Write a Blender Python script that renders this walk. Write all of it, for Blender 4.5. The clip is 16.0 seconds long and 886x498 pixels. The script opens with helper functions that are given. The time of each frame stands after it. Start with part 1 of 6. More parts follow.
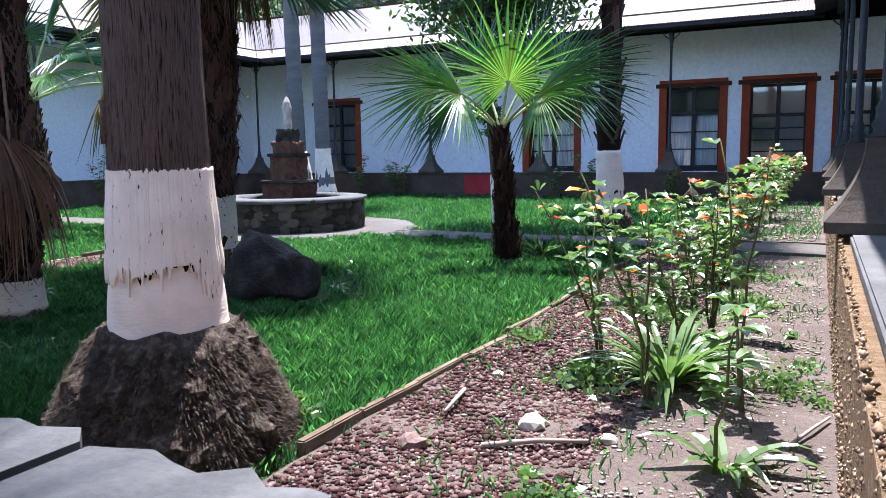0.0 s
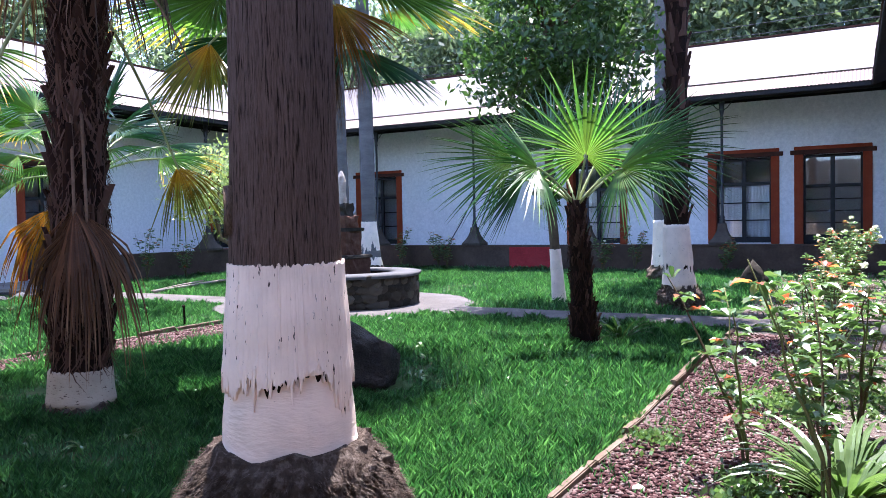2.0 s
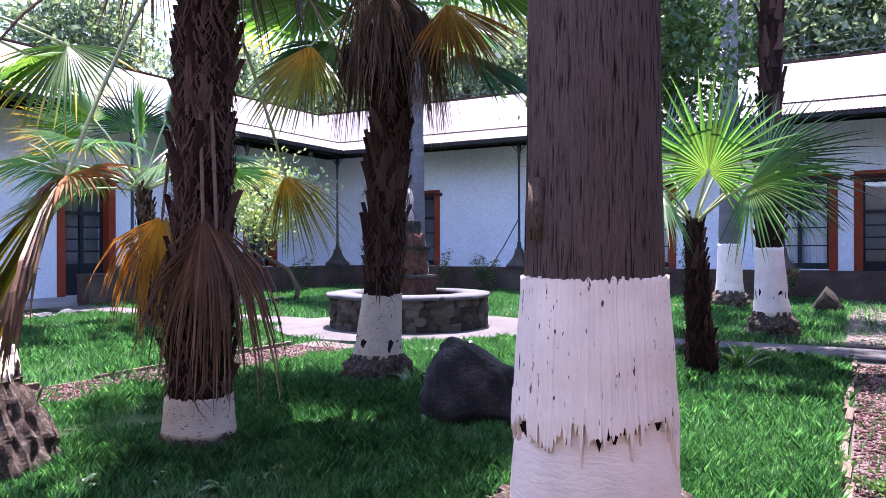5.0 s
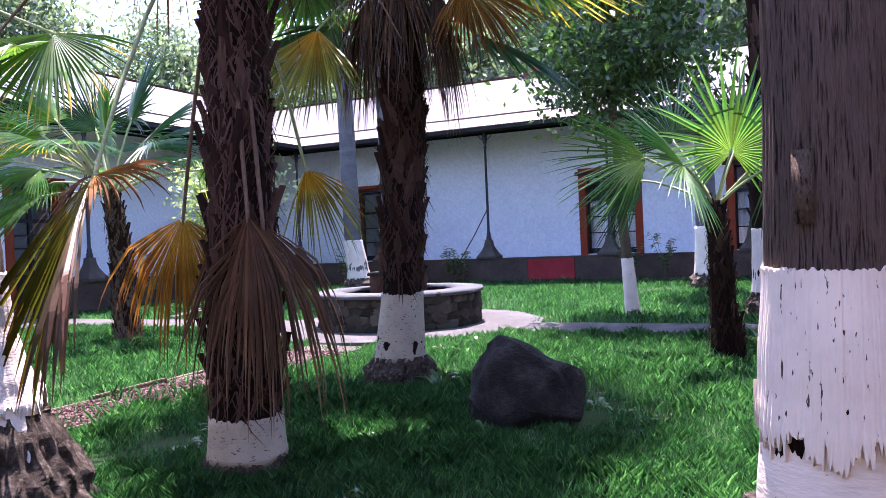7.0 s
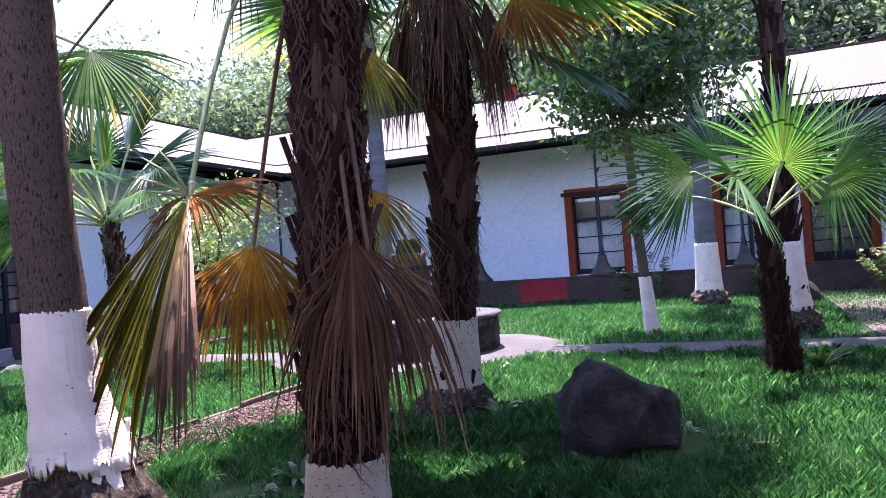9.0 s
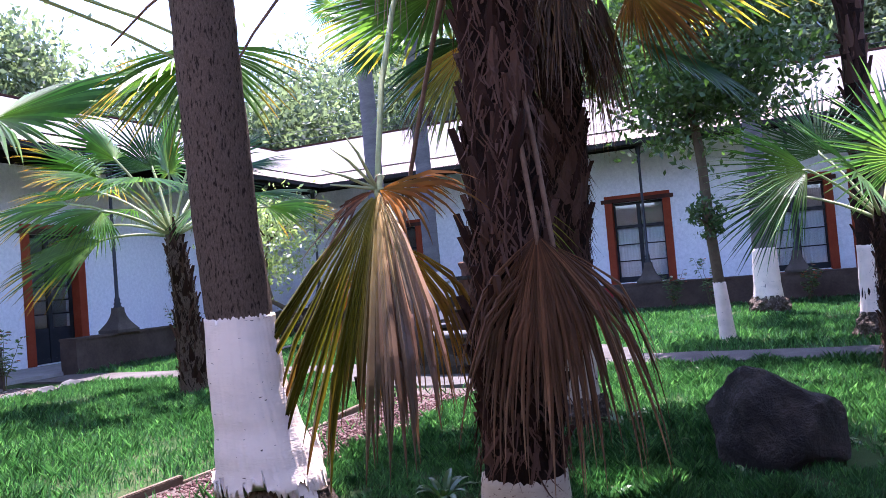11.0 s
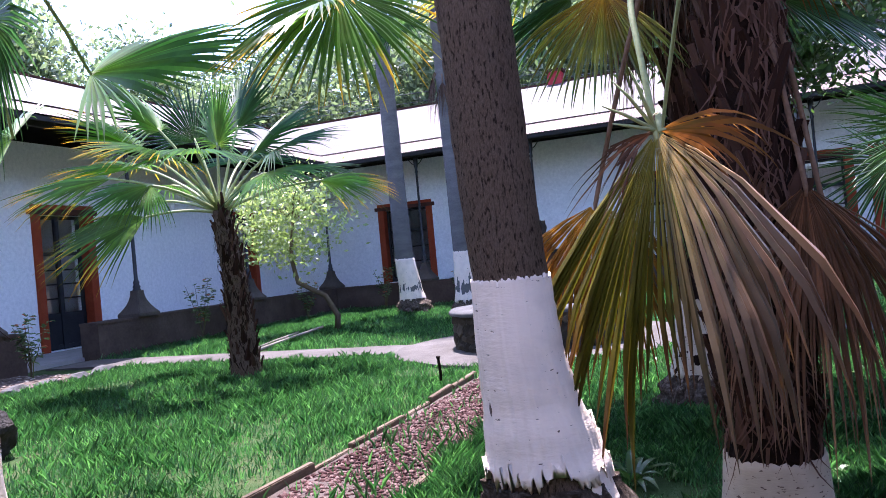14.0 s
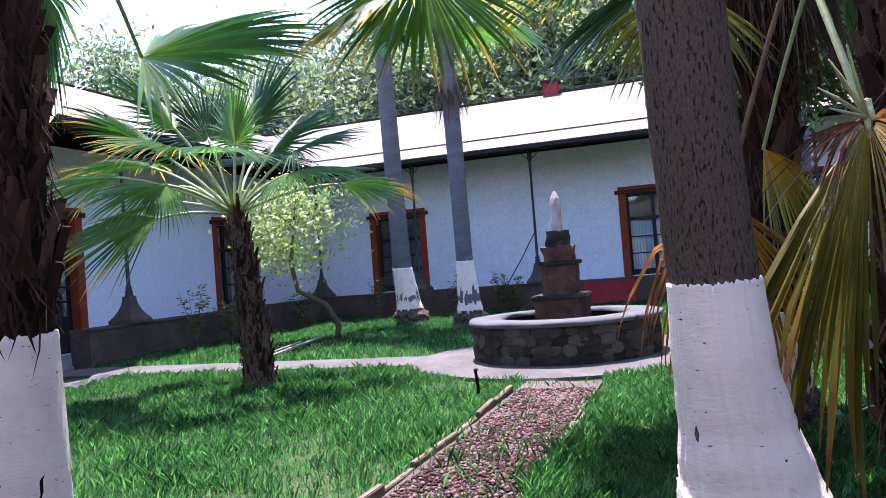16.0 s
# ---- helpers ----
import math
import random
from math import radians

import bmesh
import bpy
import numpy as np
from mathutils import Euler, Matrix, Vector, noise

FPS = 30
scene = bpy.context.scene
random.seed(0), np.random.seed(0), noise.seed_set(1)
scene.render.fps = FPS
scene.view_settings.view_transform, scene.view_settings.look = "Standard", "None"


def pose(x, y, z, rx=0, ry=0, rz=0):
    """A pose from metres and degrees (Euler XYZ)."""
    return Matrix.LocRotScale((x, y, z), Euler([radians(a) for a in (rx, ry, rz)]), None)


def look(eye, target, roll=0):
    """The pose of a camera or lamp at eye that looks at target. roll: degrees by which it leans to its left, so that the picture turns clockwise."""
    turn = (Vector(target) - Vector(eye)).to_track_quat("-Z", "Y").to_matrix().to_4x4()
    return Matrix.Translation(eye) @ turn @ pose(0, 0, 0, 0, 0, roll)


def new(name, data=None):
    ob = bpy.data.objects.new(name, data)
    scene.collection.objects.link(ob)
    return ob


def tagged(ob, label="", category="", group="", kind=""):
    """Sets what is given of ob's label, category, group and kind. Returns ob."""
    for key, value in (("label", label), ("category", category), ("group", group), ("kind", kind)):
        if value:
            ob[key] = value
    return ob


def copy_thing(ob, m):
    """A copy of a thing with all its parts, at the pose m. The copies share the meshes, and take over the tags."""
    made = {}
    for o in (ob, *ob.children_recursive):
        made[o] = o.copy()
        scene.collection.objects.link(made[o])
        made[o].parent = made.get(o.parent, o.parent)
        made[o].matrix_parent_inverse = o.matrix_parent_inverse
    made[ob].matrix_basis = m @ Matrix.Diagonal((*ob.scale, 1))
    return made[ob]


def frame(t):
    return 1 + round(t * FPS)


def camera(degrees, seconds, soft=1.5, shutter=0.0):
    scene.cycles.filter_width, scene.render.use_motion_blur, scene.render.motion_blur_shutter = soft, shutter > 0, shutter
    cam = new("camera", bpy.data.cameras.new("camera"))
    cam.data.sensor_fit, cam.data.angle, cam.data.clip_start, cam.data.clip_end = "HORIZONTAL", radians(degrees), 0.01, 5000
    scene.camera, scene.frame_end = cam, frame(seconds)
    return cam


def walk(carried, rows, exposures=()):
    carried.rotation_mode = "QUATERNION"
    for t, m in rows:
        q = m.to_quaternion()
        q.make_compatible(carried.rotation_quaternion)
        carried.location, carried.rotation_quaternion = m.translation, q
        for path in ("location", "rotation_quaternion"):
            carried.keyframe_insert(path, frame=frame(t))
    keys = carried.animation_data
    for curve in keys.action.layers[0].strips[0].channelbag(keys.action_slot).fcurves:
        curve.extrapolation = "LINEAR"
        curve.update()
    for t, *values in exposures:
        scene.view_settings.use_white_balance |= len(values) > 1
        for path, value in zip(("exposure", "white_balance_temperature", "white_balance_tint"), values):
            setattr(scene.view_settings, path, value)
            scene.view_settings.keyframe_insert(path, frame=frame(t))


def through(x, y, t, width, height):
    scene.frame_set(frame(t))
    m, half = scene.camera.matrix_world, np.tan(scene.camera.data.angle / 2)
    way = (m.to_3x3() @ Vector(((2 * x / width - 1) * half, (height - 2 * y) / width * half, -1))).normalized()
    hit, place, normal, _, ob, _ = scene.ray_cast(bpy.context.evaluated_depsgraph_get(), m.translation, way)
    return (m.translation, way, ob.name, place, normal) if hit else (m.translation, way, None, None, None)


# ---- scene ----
cam = camera(61.1, 16.0, soft=0.7)
PATH = [
    (0, (0.012, 0.143, 1.143), (-0.059, 2.126, 0.894), -0.8),
    (0.5, (-0.091, 0.257, 1.167), (-0.184, 2.244, 0.959), -1.0),
    (1, (-0.191, 0.352, 1.186), (-0.320, 2.342, 1.024), -1.2),
    (1.5, (-0.312, 0.425, 1.193), (-0.460, 2.416, 1.083), -1.0),
    (2, (-0.468, 0.513, 1.220), (-0.609, 2.506, 1.156), -1.0),
    (2.5, (-0.622, 0.612, 1.224), (-0.736, 2.608, 1.184), -0.7),
    (3, (-0.754, 0.713, 1.206), (-0.873, 2.709, 1.183), -0.5),
    (3.5, (-0.903, 0.824, 1.188), (-1.040, 2.819, 1.185), -0.9),
    (4, (-1.049, 0.900, 1.197), (-1.209, 2.894, 1.178), -0.7),
    (4.5, (-1.236, 0.948, 1.187), (-1.407, 2.940, 1.177), -0.2),
    (4.7, (-1.311, 0.949, 1.180), (-1.482, 2.942, 1.178), -0.1),
    (6.8, (-2.028, 1.261, 1.198), (-2.064, 3.260, 1.167), -2.3),
    (7, (-2.107, 1.285, 1.200), (-2.124, 3.285, 1.175), -2.5),
    (7.5, (-2.299, 1.348, 1.199), (-2.270, 3.348, 1.205), -3.8),
    (8, (-2.503, 1.400, 1.208), (-2.416, 3.399, 1.226), -3.8),
    (8.2, (-2.578, 1.440, 1.220), (-2.471, 3.436, 1.237), -3.8),
    (10.3, (-3.339, 1.814, 1.201), (-3.278, 3.811, 1.282), -4.8),
    (11, (-3.627, 1.897, 1.220), (-3.562, 3.895, 1.292), -4.8),
    (11.5, (-3.812, 1.990, 1.205), (-3.748, 3.989, 1.263), -5.2),
    (12, (-3.979, 2.093, 1.214), (-3.940, 4.092, 1.240), -5.0),
    (12.5, (-4.142, 2.167, 1.205), (-4.124, 4.166, 1.227), -5.7),
    (13, (-4.314, 2.225, 1.209), (-4.290, 4.226, 1.230), -5.8),
    (13.5, (-4.504, 2.286, 1.205), (-4.444, 4.285, 1.236), -5.5),
    (14, (-4.681, 2.337, 1.215), (-4.556, 4.333, 1.239), -5.3),
    (14.5, (-4.832, 2.432, 1.207), (-4.671, 4.424, 1.228), -5.2),
    (15, (-4.986, 2.540, 1.202), (-4.810, 4.533, 1.227), -5.1),
    (15.5, (-5.141, 2.630, 1.215), (-4.952, 4.621, 1.246), -4.3),
    (16, (-5.288, 2.723, 1.231), (-5.085, 4.712, 1.279), -4.4),
]
KELVIN = 5980
EXPOSURES = ((0.0, 2.55, 14), (2.0, 2.72, 22), (3.5, 2.6, 28), (4.5, 2.95, 34), (7.0, 2.75, 34), (11.0, 2.72, 34), (16.0, 2.48, 27))  # seconds, stops, tint
walk(cam, [(t, look(eye, target, roll)) for t, eye, target, roll in PATH], exposures=[(t, stops, KELVIN, tint) for t, stops, tint in EXPOSURES])

# ---- world and sun ----
SUN_ELEVATION, SUN_AZIMUTH = 70.0, 2.0  # azimuth: degrees clockwise from +y
world = bpy.data.worlds.new("world")
scene.world = world
world.use_nodes = True
wn = world.node_tree.nodes
sky = wn.new("ShaderNodeTexSky")
sky.sky_type, sky.sun_disc = "NISHITA", False
sky.sun_elevation, sky.sun_rotation = radians(SUN_ELEVATION), radians(SUN_AZIMUTH)
sky.dust_density, sky.air_density, sky.altitude = 3.0, 1.0, 1800
world.node_tree.links.new(sky.outputs[0], wn["Background"].inputs[0])
wn["Background"].inputs[1].default_value = 0.15
sun = new("sun", bpy.data.lights.new("sun", "SUN"))
sun.data.energy, sun.data.angle, sun.data.color = 3.4, radians(0.5), (1.0, 0.96, 0.9)
se, sa = radians(SUN_ELEVATION), radians(SUN_AZIMUTH)
sun_from = Vector((math.sin(sa) * math.cos(se), math.cos(sa) * math.cos(se), math.sin(se)))
sun.matrix_world = look(sun_from * 60, (0, 0, 0))

# ---- materials ----


def material(name, build, rough=0.8, metal=0.0):
    m = bpy.data.materials.new(name)
    m.use_nodes = True
    nt = m.node_tree
    b = nt.nodes["Principled BSDF"]
    b.inputs["Roughness"].default_value, b.inputs["Metallic"].default_value = rough, metal
    if rough >= 0.7:
        b.inputs["Specular IOR Level"].default_value = 0.1
    elif rough >= 0.5:
        b.inputs["Specular IOR Level"].default_value = 0.25
    build(nt, b)
    return m


def coords(nt, scale=(1, 1, 1)):
    t, mp = nt.nodes.new("ShaderNodeTexCoord"), nt.nodes.new("ShaderNodeMapping")
    mp.inputs["Scale"].default_value = scale
    nt.links.new(t.outputs["Object"], mp.inputs["Vector"])
    return mp.outputs["Vector"]


def noise_tex(nt, vec, scale, detail=4.0, rough=0.6):
    n = nt.nodes.new("ShaderNodeTexNoise")
    n.inputs["Scale"].default_value, n.inputs["Detail"].default_value, n.inputs["Roughness"].default_value = scale, detail, rough
    nt.links.new(vec, n.inputs["Vector"])
    return n.outputs["Fac"]


def ramp(nt, fac, stops):
    r = nt.nodes.new("ShaderNodeValToRGB")
    while len(r.color_ramp.elements) < len(stops):
        r.color_ramp.elements.new(0.5)
    for e, (p, c) in zip(r.color_ramp.elements, stops):
        e.position, e.color = p, (*c, 1) if len(c) == 3 else c
    nt.links.new(fac, r.inputs[0])
    return r.outputs[0]


def mixed(nt, fac, a, b, kind="MIX"):
    n = nt.nodes.new("ShaderNodeMix")
    n.data_type, n.blend_type = "RGBA", kind
    for i, v in ((0, fac), (6, a), (7, b)):
        if isinstance(v, (int, float)):
            n.inputs[i].default_value = v
        elif isinstance(v, tuple):
            n.inputs[i].default_value = (*v, 1)
        else:
            nt.links.new(v, n.inputs[i])
    return n.outputs[2]


def bump(nt, b, height, strength=0.5, dist=0.01):
    n = nt.nodes.new("ShaderNodeBump")
    n.inputs["Strength"].default_value, n.inputs["Distance"].default_value = strength, dist
    nt.links.new(height, n.inputs["Height"])
    nt.links.new(n.outputs[0], b.inputs["Normal"])


def random_of(nt, island=False):
    if island:
        return nt.nodes.new("ShaderNodeNewGeometry").outputs["Random Per Island"]
    return nt.nodes.new("ShaderNodeObjectInfo").outputs["Random"]


def two_scale(name, dark, mid, light, scale=3.0, fine=40.0, rough=0.85, relief=0.5, dist=0.01, stretch=(1, 1, 1), vary=0.0, island=False, metal=0.0):
    """Colour varied at a coarse and a fine scale, with relief of the fine one."""

    def build(nt, b):
        v = coords(nt, stretch)
        c = ramp(nt, noise_tex(nt, v, scale, 5), ((0.3, dark), (0.5, mid), (0.72, light)))
        f = noise_tex(nt, v, fine, 6, 0.7)
        c = mixed(nt, 0.55, c, ramp(nt, f, ((0.25, tuple(x * 0.6 for x in mid)), (0.75, tuple(min(1, x * 1.35) for x in mid)))))
        if vary:
            c = mixed(nt, vary, c, ramp(nt, random_of(nt, island), ((0.0, dark), (0.5, mid), (1.0, light))))
        nt.links.new(c, b.inputs["Base Color"])
        bump(nt, b, f, relief, dist)

    return material(name, build, rough, metal)


def leafy(name, dark, mid, light, gloss=0.4, through=0.35, at=(0.0, 0.5, 1.0)):
    """Thin leaves: light shines through them, each leaf has a tone of its own."""

    def build(nt, b):
        c = ramp(nt, random_of(nt, True), tuple(zip(at, (dark, mid, light))))
        f = noise_tex(nt, coords(nt), 6, 4)
        c = mixed(nt, 0.35, c, ramp(nt, f, ((0.3, dark), (0.7, light))))
        nt.links.new(c, b.inputs["Base Color"])
        t, mx = nt.nodes.new("ShaderNodeBsdfTranslucent"), nt.nodes.new("ShaderNodeMixShader")
        warm = mixed(nt, 1.0, c, (0.9, 1.0, 0.6), "MULTIPLY")
        nt.links.new(mixed(nt, 1.0, warm, warm, "ADD"), t.inputs[0])
        mx.inputs[0].default_value = through
        nt.links.new(b.outputs[0], mx.inputs[1])
        nt.links.new(t.outputs[0], mx.inputs[2])
        nt.links.new(mx.outputs[0], nt.nodes["Material Output"].inputs[0])

    return material(name, build, gloss)


def frond_material(name, hub_c, mid_c, tip_c, dead=None, shine=0.34, through=0.42):
    """A fan leaf whose colour runs from hub to tip (by the mesh's own 'run' value) and varies by segment;
    with dead colours, the segments of its withered half take those instead."""

    def build(nt, b):
        at = nt.nodes.new("ShaderNodeAttribute")
        at.attribute_name = "run"
        sep = nt.nodes.new("ShaderNodeSeparateColor")
        nt.links.new(at.outputs["Color"], sep.inputs[0])
        n = nt.nodes.new("ShaderNodeMath")
        n.operation = "MULTIPLY_ADD"
        nt.links.new(sep.outputs[1], n.inputs[0])
        n.inputs[1].default_value = 0.3
        nt.links.new(sep.outputs[0], n.inputs[2])
        m2 = nt.nodes.new("ShaderNodeMath")
        m2.operation = "SUBTRACT"
        nt.links.new(n.outputs[0], m2.inputs[0])
        m2.inputs[1].default_value = 0.15
        c = ramp(nt, m2.outputs[0], ((0.08, hub_c), (0.45, mid_c), (0.72, mid_c), (0.98, tip_c)))
        if dead:
            withered = ramp(nt, m2.outputs[0], ((0.1, dead[0]), (0.5, dead[1]), (0.95, dead[2])))
            c = mixed(nt, ramp(nt, sep.outputs[2], ((0.44, (1, 1, 1)), (0.56, (0, 0, 0)))), c, withered)
        tone = ramp(nt, sep.outputs[1], ((0.0, (0.48, 0.52, 0.5)), (0.7, (1.0, 1.0, 1.0)), (1.0, (1.5, 1.45, 1.3))))
        c = mixed(nt, 1.0, c, tone, "MULTIPLY")
        f = noise_tex(nt, coords(nt), 9, 4)
        c = mixed(nt, 0.3, c, mixed(nt, 1.0, c, ramp(nt, f, ((0.3, (0.35, 0.35, 0.35)), (0.7, (1.5, 1.5, 1.5)))), "MULTIPLY"))
        nt.links.new(c, b.inputs["Base Color"])
        b.inputs["Specular IOR Level"].default_value = 0.35 if shine < 0.35 else 0.2
        t, mx = nt.nodes.new("ShaderNodeBsdfTranslucent"), nt.nodes.new("ShaderNodeMixShader")
        warm = mixed(nt, 1.0, c, (1.6, 1.75, 0.9), "MULTIPLY")
        nt.links.new(warm, t.inputs[0])
        mx.inputs[0].default_value = through
        nt.links.new(b.outputs[0], mx.inputs[1])
        nt.links.new(t.outputs[0], mx.inputs[2])
        nt.links.new(mx.outputs[0], nt.nodes["Material Output"].inputs[0])

    return material(name, build, shine)


def paint_build(base, fleck, streak, amount):
    def build(nt, b):
        v = coords(nt, (1, 1, 0.22) if streak else (0.5, 0.5, 1.6))
        chips = noise_tex(nt, v, 85 if streak else 60, 3, 0.55)
        stain = noise_tex(nt, coords(nt), 5, 5)
        c = ramp(nt, stain, ((0.3, tuple(x * 0.8 for x in base)), (0.6, base)))
        chip = ramp(nt, chips, ((amount, (1, 1, 1)), (amount + 0.03, (0, 0, 0))))
        c = mixed(nt, chip, c, fleck)
        nt.links.new(c, b.inputs["Base Color"])
        h = mixed(nt, 0.5, noise_tex(nt, v, 30, 5), chips)
        bump(nt, b, h, 0.6 if streak else 0.35, 0.012)

    return build


M = {}
M["limewash"] = two_scale("limewash_wall", (0.76, 0.79, 0.84), (0.85, 0.87, 0.91), (0.88, 0.9, 0.93), 0.7, 14, 0.9, 0.12)
# mid grey of the unseen south wall, set for its bounce and window reflections
M["plaster"] = two_scale("unseen_wall_grey_plaster", (0.2, 0.19, 0.18), (0.28, 0.27, 0.25), (0.36, 0.34, 0.32), 0.9, 16, 0.9, 0.3)
M["parapet"] = two_scale("brown_plaster", (0.034, 0.024, 0.019), (0.078, 0.056, 0.045), (0.155, 0.117, 0.095), 1.6, 18, 0.92, 0.6, 0.02)
M["rubble"] = two_scale("crumbling_rubble", (0.1, 0.062, 0.035), (0.26, 0.17, 0.1), (0.45, 0.33, 0.23), 22, 70, 0.95, 1.0, 0.03)
M["rubble_stone"] = two_scale("brown_rubble_stone", (0.07, 0.045, 0.028), (0.2, 0.13, 0.08), (0.4, 0.3, 0.21), 25, 80, 0.9, 0.6, 0.006, vary=0.8, island=True)
M["cap"] = two_scale("cement_cap", (0.055, 0.054, 0.055), (0.095, 0.093, 0.095), (0.16, 0.157, 0.16), 3, 60, 0.85, 0.5, 0.008)
M["red_panel"] = two_scale("red_paint", (0.2, 0.02, 0.025), (0.3, 0.03, 0.035), (0.36, 0.06, 0.06), 3, 30, 0.75, 0.3)
M["orange"] = two_scale("orange_painted_frame", (0.2, 0.034, 0.016), (0.28, 0.052, 0.022), (0.36, 0.09, 0.04), 2.5, 30, 0.7, 0.3)
M["lintel"] = two_scale("dark_lintel", (0.03, 0.015, 0.012), (0.07, 0.03, 0.022), (0.12, 0.05, 0.04), 3, 30, 0.8, 0.4)
M["black_wood"] = two_scale("black_painted_wood", (0.008, 0.009, 0.012), (0.016, 0.018, 0.022), (0.03, 0.03, 0.035), 4, 40, 0.5, 0.3)
M["iron"] = two_scale("dark_iron", (0.012, 0.014, 0.018), (0.025, 0.028, 0.034), (0.05, 0.045, 0.045), 5, 60, 0.45, 0.3, metal=0.4)
M["bell"] = two_scale("grey_stone_base", (0.045, 0.037, 0.031), (0.08, 0.066, 0.056), (0.13, 0.108, 0.094), 4, 45, 0.9, 0.5)
M["roof"] = two_scale("whitish_roof_sheet", (0.047, 0.037, 0.04), (0.063, 0.05, 0.054), (0.08, 0.065, 0.07), 0.8, 12, 0.6, 0.2)
M["roof_edge"] = two_scale("pinkish_corrugated_sheet", (0.09, 0.042, 0.036), (0.13, 0.075, 0.068), (0.165, 0.115, 0.108), 1.8, 16, 0.55, 0.2)
M["timber"] = two_scale("dark_roof_timber", (0.012, 0.012, 0.014), (0.03, 0.028, 0.028), (0.06, 0.05, 0.045), 3, 30, 0.85, 0.4)
M["floor"] = two_scale("corridor_floor", (0.2, 0.18, 0.17), (0.3, 0.28, 0.27), (0.4, 0.38, 0.36), 2, 40, 0.85, 0.3)
M["curtain"] = two_scale("white_curtain", (0.5, 0.5, 0.52), (0.65, 0.65, 0.66), (0.75, 0.75, 0.76), 4, 40, 0.95, 0.2, stretch=(6, 6, 0.3))
M["ground"] = two_scale("lawn_soil", (0.02, 0.042, 0.014), (0.036, 0.07, 0.022), (0.15, 0.125, 0.075), 2.2, 35, 0.95, 0.8, 0.03)
M["dirt"] = two_scale("bed_soil", (0.055, 0.042, 0.038), (0.12, 0.092, 0.082), (0.21, 0.17, 0.15), 2.2, 45, 0.95, 0.9, 0.025)
M["path"] = two_scale("worn_stone_paving", (0.045, 0.04, 0.037), (0.095, 0.085, 0.08), (0.17, 0.155, 0.148), 1.4, 22, 0.85, 0.6, 0.015)
M["lava"] = two_scale("red_lava_gravel", (0.022, 0.009, 0.009), (0.062, 0.027, 0.026), (0.24, 0.165, 0.15), 30, 90, 0.9, 0.6, 0.006, vary=0.75, island=True)
M["litter"] = two_scale("pale_leaf_litter", (0.12, 0.09, 0.07), (0.26, 0.215, 0.18), (0.45, 0.41, 0.37), 20, 60, 0.9, 0.4, 0.004, vary=0.8, island=True)
M["board"] = two_scale("weathered_board", (0.06, 0.042, 0.03), (0.13, 0.095, 0.07), (0.26, 0.205, 0.16), 6, 60, 0.9, 0.6, 0.006, stretch=(4, 0.6, 4))
M["rock"] = two_scale("dark_volcanic_rock", (0.01, 0.008, 0.007), (0.036, 0.027, 0.023), (0.17, 0.13, 0.11), 6, 34, 0.6, 1.0, 0.09)
M["stone"] = two_scale("fountain_stone", (0.016, 0.014, 0.011), (0.048, 0.041, 0.032), (0.15, 0.13, 0.105), 8, 50, 0.9, 0.8, 0.012, vary=0.6)
M["mortar"] = two_scale("dark_mortar", (0.02, 0.018, 0.015), (0.04, 0.036, 0.031), (0.1, 0.09, 0.08), 9, 60, 0.95, 0.6)
M["redstone"] = two_scale("reddish_carved_stone", (0.045, 0.022, 0.017), (0.11, 0.055, 0.038), (0.2, 0.125, 0.1), 9, 50, 0.9, 0.8, 0.015)
M["palestone"] = two_scale("pale_carved_stone", (0.3, 0.24, 0.2), (0.48, 0.4, 0.35), (0.62, 0.56, 0.5), 9, 60, 0.85, 0.7, 0.01)


def cracked_bark(name, dark, mid, light, stretch, scale, amount):
    """Bark with dark cracks or pits of its own, and relief that follows them."""

    def build(nt, b):
        v = coords(nt, stretch)
        crack = noise_tex(nt, v, scale, 3, 0.6)
        grain = noise_tex(nt, v, scale * 2.5, 5, 0.7)
        c = ramp(nt, noise_tex(nt, coords(nt), 4, 5), ((0.3, tuple(x * 0.75 for x in mid)), (0.5, mid), (0.7, tuple(min(1, x * 1.2) for x in mid))))
        c = mixed(nt, 0.5, c, ramp(nt, grain, ((0.3, tuple(x * 0.6 for x in mid)), (0.7, light))))
        c = mixed(nt, ramp(nt, crack, ((amount - 0.03, (1, 1, 1)), (amount + 0.1, (0, 0, 0)))), c, dark)
        nt.links.new(c, b.inputs["Base Color"])
        bump(nt, b, mixed(nt, 0.4, crack, grain), 1.0, 0.035)

    return material(name, build, 0.9)


M["bark"] = cracked_bark("furrowed_palm_bark", (0.022, 0.014, 0.011), (0.135, 0.088, 0.07), (0.27, 0.19, 0.16), (1, 1, 0.06), 150, 0.37)
M["ringbark"] = cracked_bark("pitted_palm_bark", (0.035, 0.022, 0.016), (0.13, 0.087, 0.064), (0.32, 0.225, 0.165), (1, 1, 0.28), 120, 0.37)
M["greybark"] = two_scale("smooth_grey_palm_bark", (0.07, 0.065, 0.065), (0.13, 0.12, 0.12), (0.2, 0.18, 0.175), 3, 30, 0.85, 0.5, 0.01, stretch=(1, 1, 3))
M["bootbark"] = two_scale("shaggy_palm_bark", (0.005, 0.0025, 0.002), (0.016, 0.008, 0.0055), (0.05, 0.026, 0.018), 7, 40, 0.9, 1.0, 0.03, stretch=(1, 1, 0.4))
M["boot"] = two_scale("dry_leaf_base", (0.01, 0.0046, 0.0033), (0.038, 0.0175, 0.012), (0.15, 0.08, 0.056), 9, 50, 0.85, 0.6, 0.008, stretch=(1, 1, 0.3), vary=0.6)
